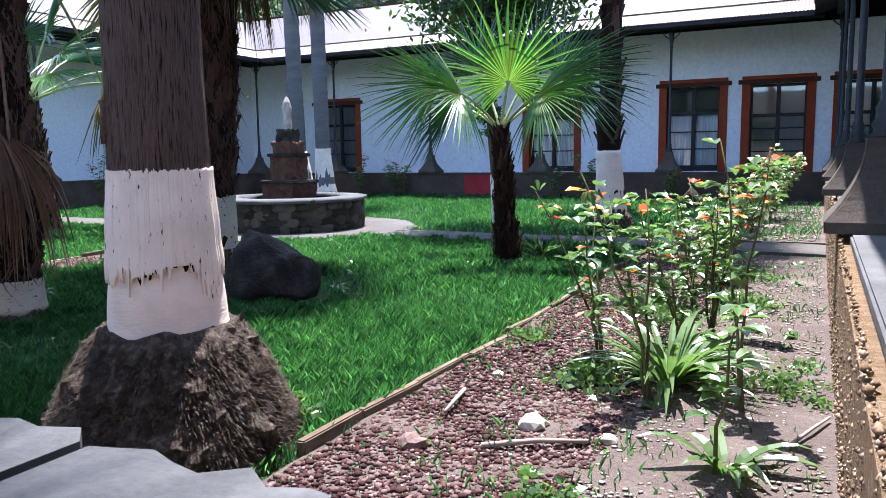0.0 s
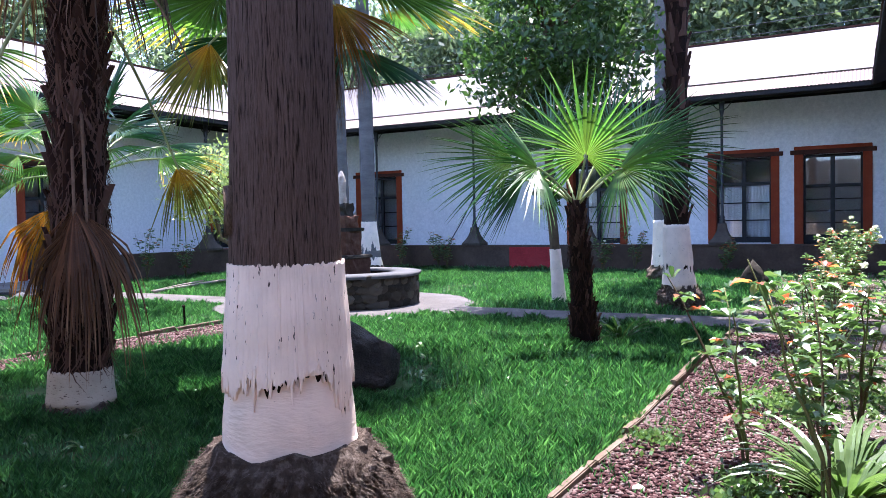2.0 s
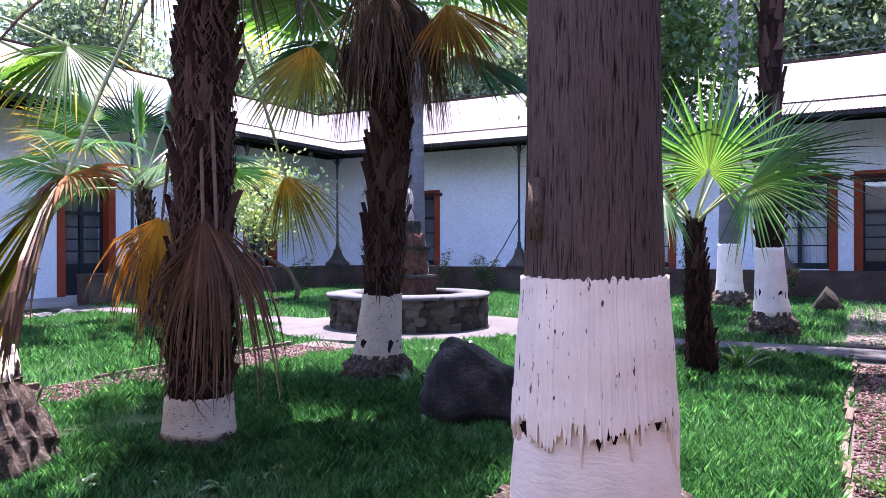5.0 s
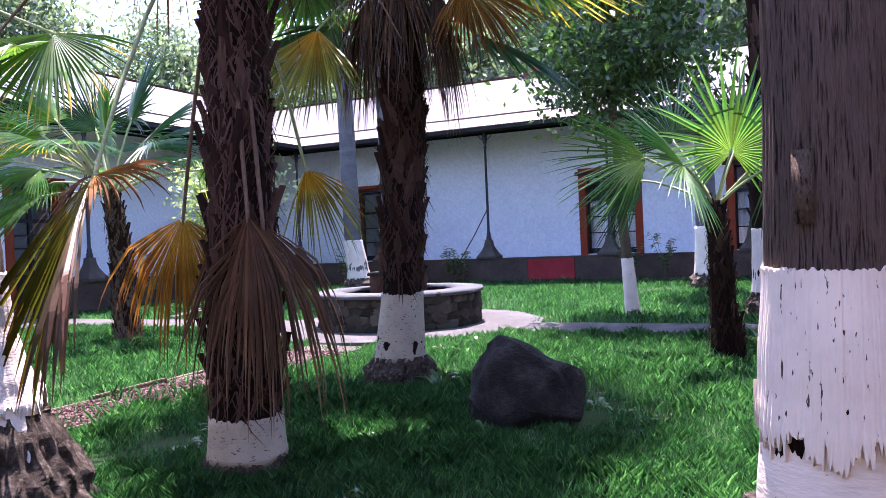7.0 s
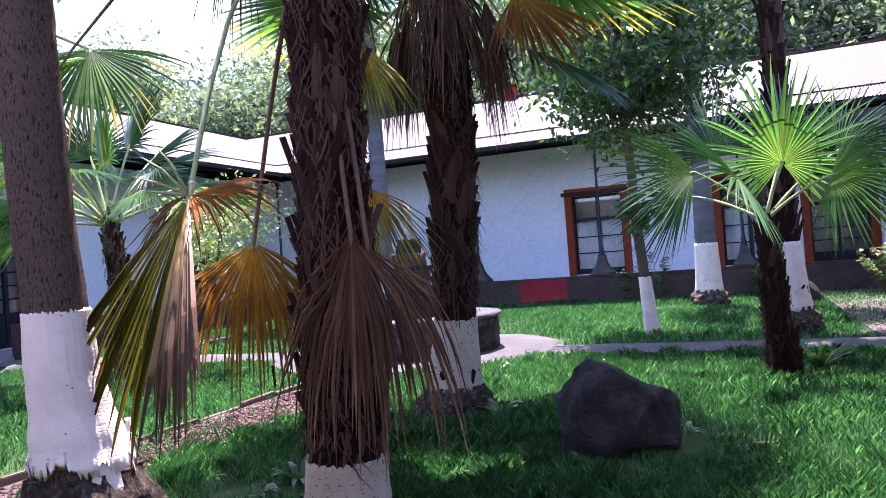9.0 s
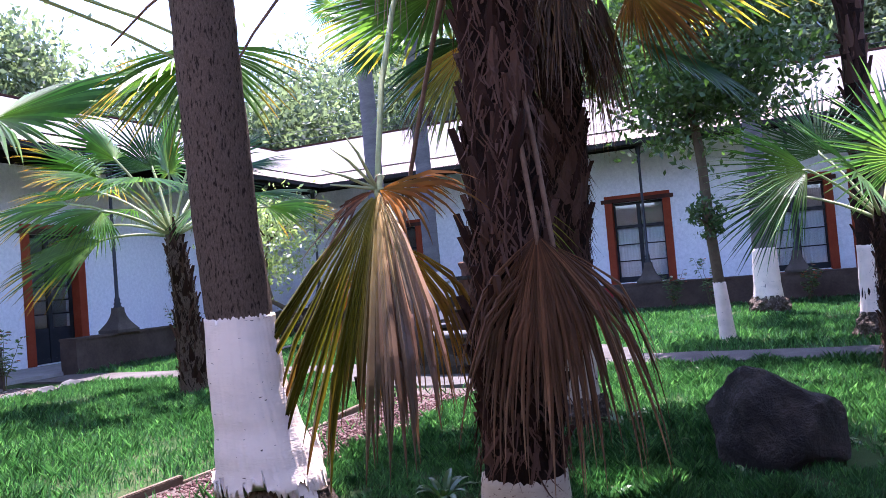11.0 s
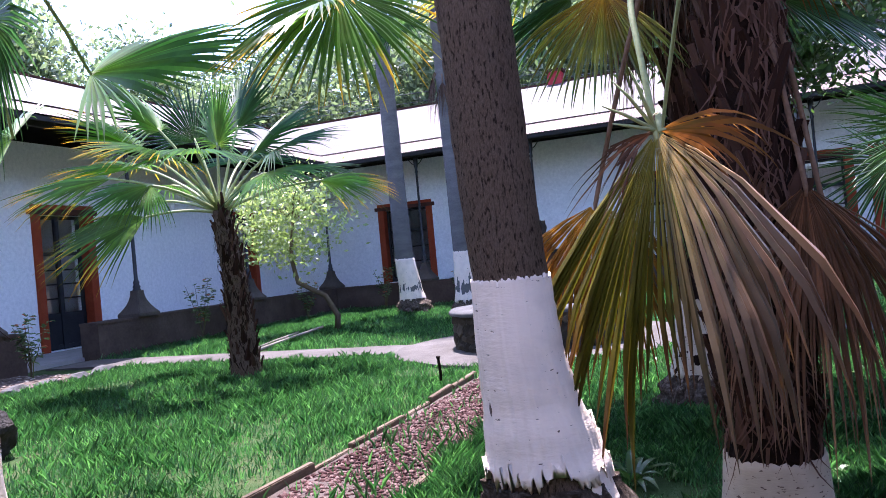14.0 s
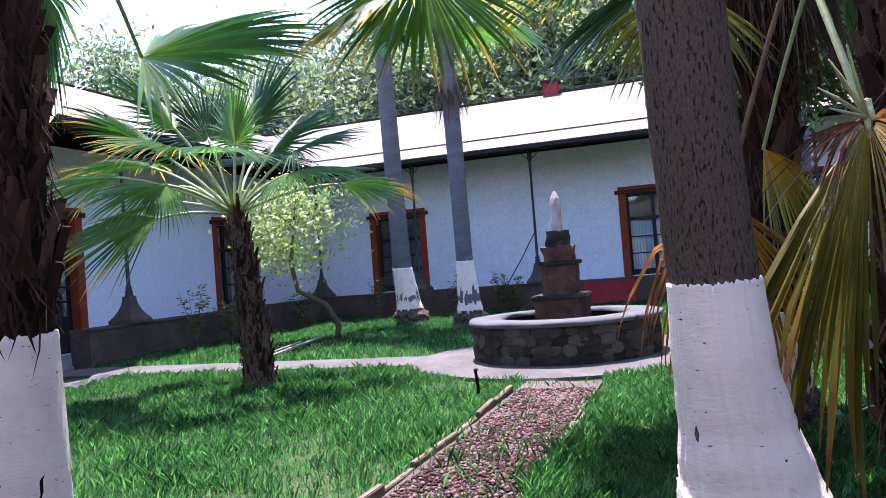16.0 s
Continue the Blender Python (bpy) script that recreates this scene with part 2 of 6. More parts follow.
M["roots"] = two_scale("fibrous_root_mass", (0.02, 0.013, 0.01), (0.1, 0.073, 0.057), (0.48, 0.4, 0.33), 30, 90, 0.95, 1.0, 0.04)
M["twig"] = two_scale("brown_stem", (0.05, 0.035, 0.022), (0.11, 0.08, 0.05), (0.18, 0.14, 0.09), 10, 60, 0.85, 0.4)
M["greentwig"] = two_scale("green_stem", (0.06, 0.07, 0.025), (0.12, 0.13, 0.05), (0.2, 0.2, 0.09), 10, 60, 0.7, 0.3)
M["whitewash"] = material("whitewashed_bark", paint_build((0.86, 0.7, 0.585), (0.08, 0.055, 0.045), True, 0.31), 0.85)
M["whitewash_smooth"] = material("smooth_whitewash", paint_build((0.86, 0.7, 0.585), (0.15, 0.1, 0.08), False, 0.22), 0.85)
M["whitewash_ring"] = material("whitewashed_ringed_bark", paint_build((0.86, 0.705, 0.6), (0.1, 0.06, 0.05), False, 0.285), 0.85)
M["whitewash_old"] = material("worn_whitewash", paint_build((0.5, 0.41, 0.31), (0.12, 0.08, 0.06), False, 0.34), 0.9)
M["petiole"] = two_scale("pale_green_leaf_stalk", (0.2, 0.24, 0.1), (0.34, 0.38, 0.18), (0.5, 0.52, 0.32), 5, 40, 0.5, 0.2)
M["petiole_dry"] = two_scale("dry_leaf_stalk", (0.08, 0.045, 0.03), (0.17, 0.1, 0.065), (0.3, 0.2, 0.14), 5, 40, 0.7, 0.3)
M["f_green"] = frond_material("green_fan_leaf", (0.17, 0.27, 0.06), (0.065, 0.165, 0.04), (0.1, 0.19, 0.06))
M["f_deep"] = frond_material("deep_green_fan_leaf", (0.07, 0.14, 0.05), (0.03, 0.085, 0.04), (0.05, 0.1, 0.05))
M["f_yellow"] = frond_material("yellowing_fan_leaf", (0.6, 0.27, 0.01), (0.22, 0.2, 0.025), (0.07, 0.13, 0.035), through=0.3)
M["f_tipped"] = frond_material("green_fan_leaf_with_yellow_tips", (0.13, 0.22, 0.04), (0.085, 0.18, 0.035), (0.6, 0.36, 0.04))
M["f_dying"] = frond_material("yellow_brown_fan_leaf", (0.42, 0.19, 0.02), (0.23, 0.09, 0.015), (0.12, 0.05, 0.025), shine=0.6)
# withered hub and middle are lightened to stand in for sun glare
M["f_half"] = frond_material("half_dead_fan_leaf", (0.34, 0.27, 0.06), (0.105, 0.088, 0.01), (0.075, 0.03, 0.012), ((0.55, 0.38, 0.16), (0.27, 0.175, 0.12), (0.14, 0.07, 0.045)), 0.38, 0.35)
M["f_dead"] = frond_material("dead_brown_fan_leaf", (0.12, 0.048, 0.02), (0.13, 0.06, 0.033), (0.22, 0.125, 0.08), shine=0.6, through=0.15)
M["f_grey"] = frond_material("withered_grey_fan_leaf", (0.08, 0.042, 0.03), (0.1, 0.056, 0.04), (0.17, 0.105, 0.08), shine=0.6, through=0.15)
M["grass"] = leafy("grass_blades", (0.004, 0.03, 0.012), (0.024, 0.13, 0.04), (0.15, 0.35, 0.13), 0.45, 0.3, (0.0, 0.66, 0.97))
M["tree_leaf"] = leafy("dark_tree_leaves", (0.014, 0.036, 0.01), (0.032, 0.075, 0.018), (0.08, 0.15, 0.04), 0.35, 0.3)
M["far_leaf"] = leafy("far_grey_green_leaves", (0.032, 0.05, 0.03), (0.085, 0.115, 0.075), (0.2, 0.24, 0.16), 0.5, 0.45)
M["bush_leaf"] = leafy("light_bush_leaves", (0.1, 0.15, 0.04), (0.22, 0.28, 0.1), (0.4, 0.45, 0.25), 0.35, 0.35)
M["rose_leaf"] = leafy("rose_leaves", (0.022, 0.06, 0.016), (0.06, 0.125, 0.035), (0.17, 0.25, 0.1), 0.28, 0.3)
M["strap_leaf"] = leafy("strap_leaves", (0.025, 0.06, 0.018), (0.07, 0.13, 0.04), (0.2, 0.27, 0.12), 0.3, 0.3)
M["red_leaf"] = leafy("red_young_leaves", (0.3, 0.04, 0.03), (0.45, 0.07, 0.04), (0.5, 0.2, 0.08), 0.4, 0.4)
M["white_petal"] = leafy("pale_petals", (0.6, 0.55, 0.5), (0.75, 0.7, 0.68), (0.8, 0.78, 0.76), 0.6, 0.3)


def water_build(nt, b):
    b.inputs["Base Color"].default_value = (0.02, 0.03, 0.025, 1)
    bump(nt, b, noise_tex(nt, coords(nt), 8, 3), 0.08, 0.01)


def glass_build(nt, b):
    b.inputs["Base Color"].default_value = (0.9, 0.95, 0.97, 1)
    b.inputs["Transmission Weight"].default_value = 1.0


M["water"] = material("still_water", water_build, 0.05)
M["glass"] = material("window_glass", glass_build, 0.02)

# ---- building blocks ----
YARD = Matrix.Rotation(radians(-24.6), 4, "Z")  # the courtyard's own axes: u along the far wall, v away from the walk


def yard(u, v, z=0.0):
    return YARD @ Vector((u, v, z))


def mesh_of(name, verts, faces, mat, smooth=False):
    me = bpy.data.meshes.new(name)
    me.from_pydata([tuple(v) for v in verts], [], [tuple(f) for f in faces])
    me.materials.append(mat)
    if smooth:
        me.shade_smooth()
    return me


def from_bm(name, bm, mat, smooth=False):
    me = bpy.data.meshes.new(name)
    bmesh.ops.recalc_face_normals(bm, faces=bm.faces)
    bm.to_mesh(me)
    bm.free()
    me.materials.append(mat)
    if smooth:
        me.shade_smooth()
    return me


def part(name, data, mat, parent, label="", smooth=False, m=None):
    """One mesh object under a thing or part; data is a bmesh or a mesh."""
    me = data if isinstance(data, bpy.types.Mesh) else from_bm(name, data, mat, smooth)
    ob = new(name, me)
    ob.parent = parent
    if m is not None:
        ob.matrix_basis = m
    return tagged(ob, label)


def thing(name, label, category, group="", kind="", m=Matrix()):
    ob = new(name)
    ob.matrix_basis = m
    return tagged(ob, label, category, group, kind)


def solo(name, data, mat, label, category, group="", kind="", m=Matrix(), smooth=False):
    me = data if isinstance(data, bpy.types.Mesh) else from_bm(name, data, mat, smooth)
    ob = new(name, me)
    ob.matrix_basis = m
    return tagged(ob, label, category, group, kind)


def box(bm, x0, x1, y0, y1, z0, z1, bevel=0.0):
    made = bmesh.ops.create_cube(bm, size=1.0, matrix=Matrix.LocRotScale(((x0 + x1) / 2, (y0 + y1) / 2, (z0 + z1) / 2), None, (x1 - x0, y1 - y0, z1 - z0)))
    if bevel:
        edges = {e for v in made["verts"] for e in v.link_edges}
        bmesh.ops.bevel(bm, geom=list(edges), offset=bevel, segments=2, affect="EDGES")
    return bm


def boxed(*args, bevel=0.0):
    return box(bmesh.new(), *args, bevel=bevel)


def tube(pts, radii, sides=10, rough=0.0, seed=0, closed=True):
    """A bent, tapering tube with uneven surface as verts and faces."""
    rng = random.Random(seed)
    verts, faces = [], []
    pts = [Vector(p) for p in pts]
    ref = Vector((1, 0, 0)) if abs((pts[-1] - pts[0]).normalized().x) < 0.9 else Vector((0, 1, 0))
    for i, (p, r) in enumerate(zip(pts, radii)):
        d = (pts[min(i + 1, len(pts) - 1)] - pts[max(i - 1, 0)]).normalized()
        a = (ref - d * ref.dot(d)).normalized()
        b = d.cross(a)
        for k in range(sides):
            t = 2 * math.pi * k / sides
            w = r * (1 + rng.uniform(-rough, rough))
            verts.append(p + a * (w * math.cos(t)) + b * (w * math.sin(t)))
    for i in range(len(pts) - 1):
        for k in range(sides):
            k2 = (k + 1) % sides
            faces.append((i * sides + k, i * sides + k2, (i + 1) * sides + k2, (i + 1) * sides + k))
    if closed:
        faces.append(tuple(range(sides - 1, -1, -1)))
        faces.append(tuple(range((len(pts) - 1) * sides, len(pts) * sides)))
    return verts, faces


def tube_mesh(name, pts, radii, mat, sides=10, rough=0.0, seed=0, smooth=True):
    return mesh_of(name, *tube(pts, radii, sides, rough, seed), mat, smooth)


def lathe(profile, sides=24, rough=0.0, seed=0, freq=3.0, offset=lambda z: (0, 0)):
    """A turned body from (radius, height) rows, roughened by noise."""
    verts, faces = [], []
    for r, z in profile:
        ox, oy = offset(z)
        for k in range(sides):
            t = 2 * math.pi * k / sides
            p = Vector((math.cos(t), math.sin(t), 0))
            w = r * (1 + rough * noise.noise(Vector((p.x * freq + seed, p.y * freq, z * freq * 1.5))))
            verts.append((ox + p.x * w, oy + p.y * w, z))
    n = len(profile)
    for i in range(n - 1):
        for k in range(sides):
            k2 = (k + 1) % sides
            faces.append((i * sides + k, i * sides + k2, (i + 1) * sides + k2, (i + 1) * sides + k))
    faces.append(tuple(range(sides - 1, -1, -1)))
    faces.append(tuple(range((n - 1) * sides, n * sides)))
    return verts, faces


def lumps(radius, seed, detail=3, rough=0.35, squash=(1, 1, 1), freq=1.6):
    bm = bmesh.new()
    bmesh.ops.create_icosphere(bm, subdivisions=detail, radius=1.0)
    for v in bm.verts:
        q = v.co * freq + Vector((seed * 7.1, seed * 3.3, 0))
        k = 1 + rough * noise.noise(q) + rough * 0.4 * noise.noise(q * 2.7) + rough * 0.15 * noise.noise(q * 7)
        v.co = Vector((v.co.x * squash[0], v.co.y * squash[1], v.co.z * squash[2])) * (k * radius)
    return bm

# ---- fan leaves and other foliage ----


def fan(name, hub, axis, normal, length, mat, segments=36, spread=100, gravity=0.25, joined=0.55, seed=0, ragged=0.1, fold=0.45, graded=False, arch=0.0):
    """The blade of a fan leaf: folded segments joined near the hub, with free, drooping tips."""
    rng = random.Random(seed)
    a = Vector(axis).normalized()
    nrm = Vector(normal)
    nrm = (nrm - a * nrm.dot(a)).normalized()
    side = a.cross(nrm)
    hub = Vector(hub)
    rows = (0.03, 0.2, 0.4, joined, 0.72, 0.86, 1.0)
    verts, faces, run = [], [], []
    da = radians(2 * spread / segments)
    for s in range(segments):
        th = -radians(spread) + da * (s + 0.5)
        ln = length * (0.72 + 0.28 * math.cos(th * 0.75)) * (1 + rng.uniform(-ragged, ragged))
        tone = rng.random() if not graded else min(1.0, max(0.0, s / segments + rng.uniform(-0.3, 0.3)))
        wob = rng.uniform(-0.04, 0.04)
        part_way = (s + 0.5) / segments
        limp = max(0.0, 1 - part_way / 0.6)
        d = (a * math.cos(th) + side * math.sin(th) + nrm * arch * (0.1 + limp ** 0.7)).normalized()
        lat = (side * math.cos(th) - a * math.sin(th)).normalized()
        p, last, base = hub.copy(), 0.0, len(verts)
        hang = gravity * (1 + rng.uniform(-0.35, 0.5)) * (1 + 1.6 * limp if arch else 1)
        for r in rows:
            step = (r - last) * ln
            g = hang * (0.35 if r <= joined else 1.6) * (r - last)
            d = (d + Vector((0, 0, -g)) + lat * (wob if r > joined else 0)).normalized()
            p = p + d * step
            last = r
            half = r * ln * math.tan(da / 2) if r <= joined else joined * ln * math.tan(da / 2) * max(0.02, (1 - r) / (1 - joined)) ** 0.8
            up = nrm * (half * fold)
            for q in (p - lat * half - up, p + up, p + lat * half - up):
                verts.append(q)
                run.append((r, tone, part_way, 1))
        for i in range(len(rows) - 1):
            b = base + 3 * i
            faces += [(b, b + 1, b + 4, b + 3), (b + 1, b + 2, b + 5, b + 4)]
    me = mesh_of(name, verts, faces, mat)
    col = me.color_attributes.new("run", "FLOAT_COLOR", "POINT")
    col.data.foreach_set("color", np.array(run, dtype=np.float32).ravel())
    return me


def add_frond(palm, root, hub, axis, length, mat, stalk="petiole", normal=(0, 0, 1), label="", width=0.012, bow=0.12, via=None, **kw):
    """A fan leaf with its stalk, from root on the trunk to hub."""
    inv = palm.matrix_basis.inverted()
    root, hub = inv @ Vector(root), inv @ Vector(hub)
    blade = part("frond", fan("frond", hub, axis, normal, length, M[mat], **kw), None, palm, label)
    mid = inv @ Vector(via) if via else (root + hub) / 2 + Vector((0, 0, bow * (hub - root).length))
    pts = [root * (1 - t) ** 2 + mid * 2 * t * (1 - t) + hub * t * t for t in (0, 0.2, 0.4, 0.6, 0.8, 1.0)]
    tip = hub + Vector(axis).normalized() * 0.05 * length
    part("stalk", tube_mesh("stalk", [*pts, tip], [width * 1.6, width * 1.3, width * 1.1, width, width, width * 0.9, width * 0.4], M[stalk], 6), None, blade)
    return blade


def crown_of_fronds(palm, top, count, length, reach, mats, seed, low=-20, high=75, gap=None, **kw):
    """A whole crown round the top of a trunk, the outer leaves lower."""
    rng = random.Random(seed)
    for i in range(count):
        az = i * 2.4 + rng.uniform(-0.3, 0.3)
        if gap and gap[0] < (math.degrees(az) % 360) < gap[1]:
            continue
        el = radians(low + (high - low) * (i / max(1, count - 1)) + rng.uniform(-8, 8))
        d = Vector((math.cos(az) * math.cos(el), math.sin(az) * math.cos(el), math.sin(el)))
        hub = Vector(top) + d * reach * rng.uniform(0.85, 1.15) + Vector((0, 0, -0.12 * reach * math.cos(el)))
        ax = (d + Vector((0, 0, -0.35))).normalized()
        add_frond(palm, Vector(top) - Vector((0, 0, 0.05)), hub, ax, length * rng.uniform(0.85, 1.1), rng.choice(mats), seed=seed * 50 + i, normal=(d.x * -0.3, d.y * -0.3, 1), **kw)


def foliage(center, radii, clumps, per, size, seed, flat=0.6, fill=0.55, narrow=0.45):
    """Verts and faces of many small leaves in uneven clumps inside an ellipsoid."""
    rng = np.random.default_rng(seed)
    d = rng.normal(size=(clumps, 3))
    d /= np.linalg.norm(d, axis=1)[:, None]
    c = d * (fill + (1 - fill) * rng.random((clumps, 1))) * (0.75 + 0.4 * rng.random((clumps, 1))) * np.array(radii) + np.array(center)
    cs = (0.12 + 0.16 * rng.random((clumps, 1))) * np.mean(radii)
    p = (c[:, None, :] + rng.normal(size=(clumps, per, 3)) * cs[:, None, :] * np.array((1, 1, flat))).reshape(-1, 3)
    n = len(p)
    a = rng.normal(size=(n, 3))
    a[:, 2] -= 0.3
    a /= np.linalg.norm(a, axis=1)[:, None]
    b = np.cross(a, rng.normal(size=(n, 3)))
    b /= np.linalg.norm(b, axis=1)[:, None]
    s = size * (0.6 + 0.8 * rng.random((n, 1)))
    v = np.stack([p - a * s, p + b * s * narrow, p + a * s, p - b * s * narrow], 1).reshape(-1, 3)
    f = np.arange(4 * n).reshape(-1, 4)
    return v, f


def raw_mesh(name, v, f, mat):
    me = bpy.data.meshes.new(name)
    n, k = len(f), f.shape[1]
    me.vertices.add(len(v))
    me.vertices.foreach_set("co", np.asarray(v, dtype=np.float32).ravel())
    me.loops.add(n * k)
    me.loops.foreach_set("vertex_index", np.asarray(f, dtype=np.int32).ravel())
    me.polygons.add(n)
    me.polygons.foreach_set("loop_start", np.arange(0, n * k, k, dtype=np.int32))
    me.update(calc_edges=True)
    me.materials.append(mat)
    return me


# ---- ground, lawn, beds and paths ----
g = bmesh.new()
bmesh.ops.create_grid(g, x_segments=2, y_segments=2, size=900)
solo("ground", g, M["ground"], "dark lawn soil reaching away on all sides", "ground", kind="structure", m=Matrix.Translation((0, 0, -0.012)))

U0, U1, V0, V1 = -15.62, 0.05, 0.74, 18.6  # the yard inside its parapets


def slab(name, label, category, u0, u1, v0, v1, z0, z1, mat, cuts=0, rough=0.0, kind="structure"):
    bm = bmesh.new()
    nu, nv = max(1, int((u1 - u0) * cuts)), max(1, int((v1 - v0) * cuts))
    grid = [[bm.verts.new((u0 + (u1 - u0) * i / nu, v0 + (v1 - v0) * j / nv, z1 + rough * noise.noise(Vector((i * 0.7, j * 0.7, u0))))) for j in range(nv + 1)] for i in range(nu + 1)]
    for i in range(nu):
        for j in range(nv):
            bm.faces.new((grid[i][j], grid[i + 1][j], grid[i + 1][j + 1], grid[i][j + 1]))
    geo = bmesh.ops.extrude_face_region(bm, geom=bm.faces[:])
    for v in (x for x in geo["geom"] if isinstance(x, bmesh.types.BMVert)):
        v.co.z = z0
    return solo(name, bm, mat, label, category, kind=kind, m=YARD)


slab("bed_right", "planting bed of red lava gravel and soil", "bed", -1.76, U1 + 0.06, V0 - 0.03, 8.9, -0.05, 0.012, M["dirt"], 4, 0.02)
slab("bed_right_far", "bare soil bed with leaf litter by the path", "bed", -1.9, U1 + 0.06, 10.3, V1 + 0.05, -0.05, 0.012, M["dirt"], 4, 0.02)
slab("bed_left", "narrow soil bed along the low wall", "bed", U0 - 0.1, -13.9, V0 - 0.03, 8.6, -0.05, 0.012, M["dirt"], 4, 0.02)
slab("gravel_path", "red gravel path between weathered edging boards", "path", -7.68, -6.92, V0 - 0.03, 7.7, -0.05, 0.014, M["dirt"], 4, 0.015)
slab("path_cross", "worn pale stone path across the yard", "path", U0 - 0.1, U1 + 0.06, 9.15, 10.05, -0.06, 0.02, M["path"], 3, 0.012)
FC = (-7.63, 9.81)  # the fountain's middle
pv, pf = lathe([(2.0, -0.06), (2.0, 0.026), (1.0, 0.03)], 48, 0.06, 3, 2.0)
solo("paving_ring", mesh_of("paving_ring", pv, pf, M["path"]), None, "worn pale paving round the fountain", "paving", kind="structure", m=YARD @ Matrix.Translation((*FC, 0)))


def in_lawn(u, v):
    ok = (u > U0) & (u < U1) & (v > V0) & (v < V1)
    ok &= ~((v > 9.1) & (v < 10.1)) & (np.hypot(u - FC[0], v - FC[1]) > 1.95)
    ok &= ~((u > -1.8) & (v < 9.1)) & ~((u > -1.95) & (v > 10.1)) & ~((u < -13.85) & (v < 8.7)) & ~((u > -7.72) & (u < -6.9) & (v < 7.8))
    return ok


def blades(name, count, u0, u1, v0, v1, height, width, seed, lawn=True, tuft=0.0):
    rng = np.random.default_rng(seed)
    u, v = rng.uniform(u0, u1, count), rng.uniform(v0, v1, count)
    patch = np.array([noise.noise(Vector((a * 0.9, b * 0.9, 3.0))) for a, b in zip(u, v)])
    fine_patch = np.array([noise.noise(Vector((a * 4, b * 4, 8.0))) for a, b in zip(u, v)])
    keep = rng.random(count) < 0.75 + patch * 0.9 + fine_patch * 0.7
    if lawn:
        keep &= in_lawn(u, v)
    u, v, patch = u[keep], v[keep], patch[keep]
    n = len(u)
    h = height * (0.4 + 1.1 * rng.random(n) ** 1.5) * (1 + 0.6 * patch) * (1 + 0.7 * fine_patch[keep])
    az, lean = rng.uniform(0, 2 * np.pi, n), rng.uniform(0.1, 0.8, n)
    w = width * (0.6 + 0.8 * rng.random(n))
    p = np.stack([u, v, np.full(n, -0.005)], 1)
    side = np.stack([np.cos(az), np.sin(az), np.zeros(n)], 1) * w[:, None]
    out = np.stack([-np.sin(az), np.cos(az), np.zeros(n)], 1)
    mid = p + out * (h * lean * 0.3)[:, None] + np.array((0, 0, 1)) * (h * 0.6)[:, None]
    tip = p + out * (h * lean)[:, None] + np.array((0, 0, 1)) * h[:, None]
    vv = np.stack([p - side, p + side, mid + side * 0.7, tip, mid - side * 0.7], 1).reshape(-1, 3)
    return raw_mesh(name, vv, np.arange(5 * n).reshape(-1, 5), M["grass"])


for tag, args in (("front", (300000, -6.95, -1.75, V0, 5.2, 0.06, 0.0027, 1)), ("front", (100000, -6.95, -1.75, 5.2, 9.2, 0.065, 0.004, 2)), ("side", (130000, -13.9, -7.7, V0, 9.2, 0.065, 0.0042, 3)), ("far", (130000, U0, -1.8, 10.0, V1, 0.075, 0.007, 4))):
    solo("grass", blades("grass", *args), None, "lush green lawn grass with thin patches", "grass", kind="stuff", m=YARD)


solo("grass_tufts", blades("grass_tufts", 1800, -7.66, -6.92, V0, 7.6, 0.07, 0.0035, 5, False), None, "thin grass tufts growing into the gravel path", "grass", kind="stuff", m=YARD)
solo("grass_tufts", blades("grass_tufts", 6000, -1.75, 0.0, V0, 9.0, 0.045, 0.003, 6, False), None, "thin grass and seedlings in the bed", "grass", kind="stuff", m=YARD)
solo("grass_tufts", blades("grass_tufts", 5000, -1.9, 0.0, 10.3, 18.4, 0.07, 0.006, 7, False), None, "thin grass and seedlings in the far bed", "grass", kind="stuff", m=YARD)


def scatter(name, label, category, count, u0, u1, v0, v1, size, mat, seed, flat=0.6, z=0.012):
    """Loose small stones as one joined mesh."""
    rng = np.random.default_rng(seed)
    octa = np.array([(1, 0, 0), (0, 1, 0), (-1, 0, 0), (0, -1, 0), (0, 0, 1), (0, 0, -1)], float)
    tri = np.array([(0, 1, 4), (1, 2, 4), (2, 3, 4), (3, 0, 4), (1, 0, 5), (2, 1, 5), (3, 2, 5), (0, 3, 5)])
    s = size * (0.4 + 1.1 * rng.random((count, 1, 1)) ** 2)
    v = octa[None] * (0.7 + 0.6 * rng.random((count, 6, 1))) * s * np.array((1, 1, flat))
    az = rng.uniform(0, 6.28, count)
    ca, sa2 = np.cos(az)[:, None], np.sin(az)[:, None]
    x, y = v[..., 0] * ca - v[..., 1] * sa2, v[..., 0] * sa2 + v[..., 1] * ca
    v[..., 0], v[..., 1] = x + rng.uniform(u0, u1, count)[:, None], y + rng.uniform(v0, v1, count)[:, None]
    v[..., 2] += z + s[..., 0] * 0.25
    f = (tri[None] + 6 * np.arange(count)[:, None, None]).reshape(-1, 3)
    return solo(name, raw_mesh(name, v.reshape(-1, 3), f, M[mat]), None, label, category, kind="stuff", m=YARD)


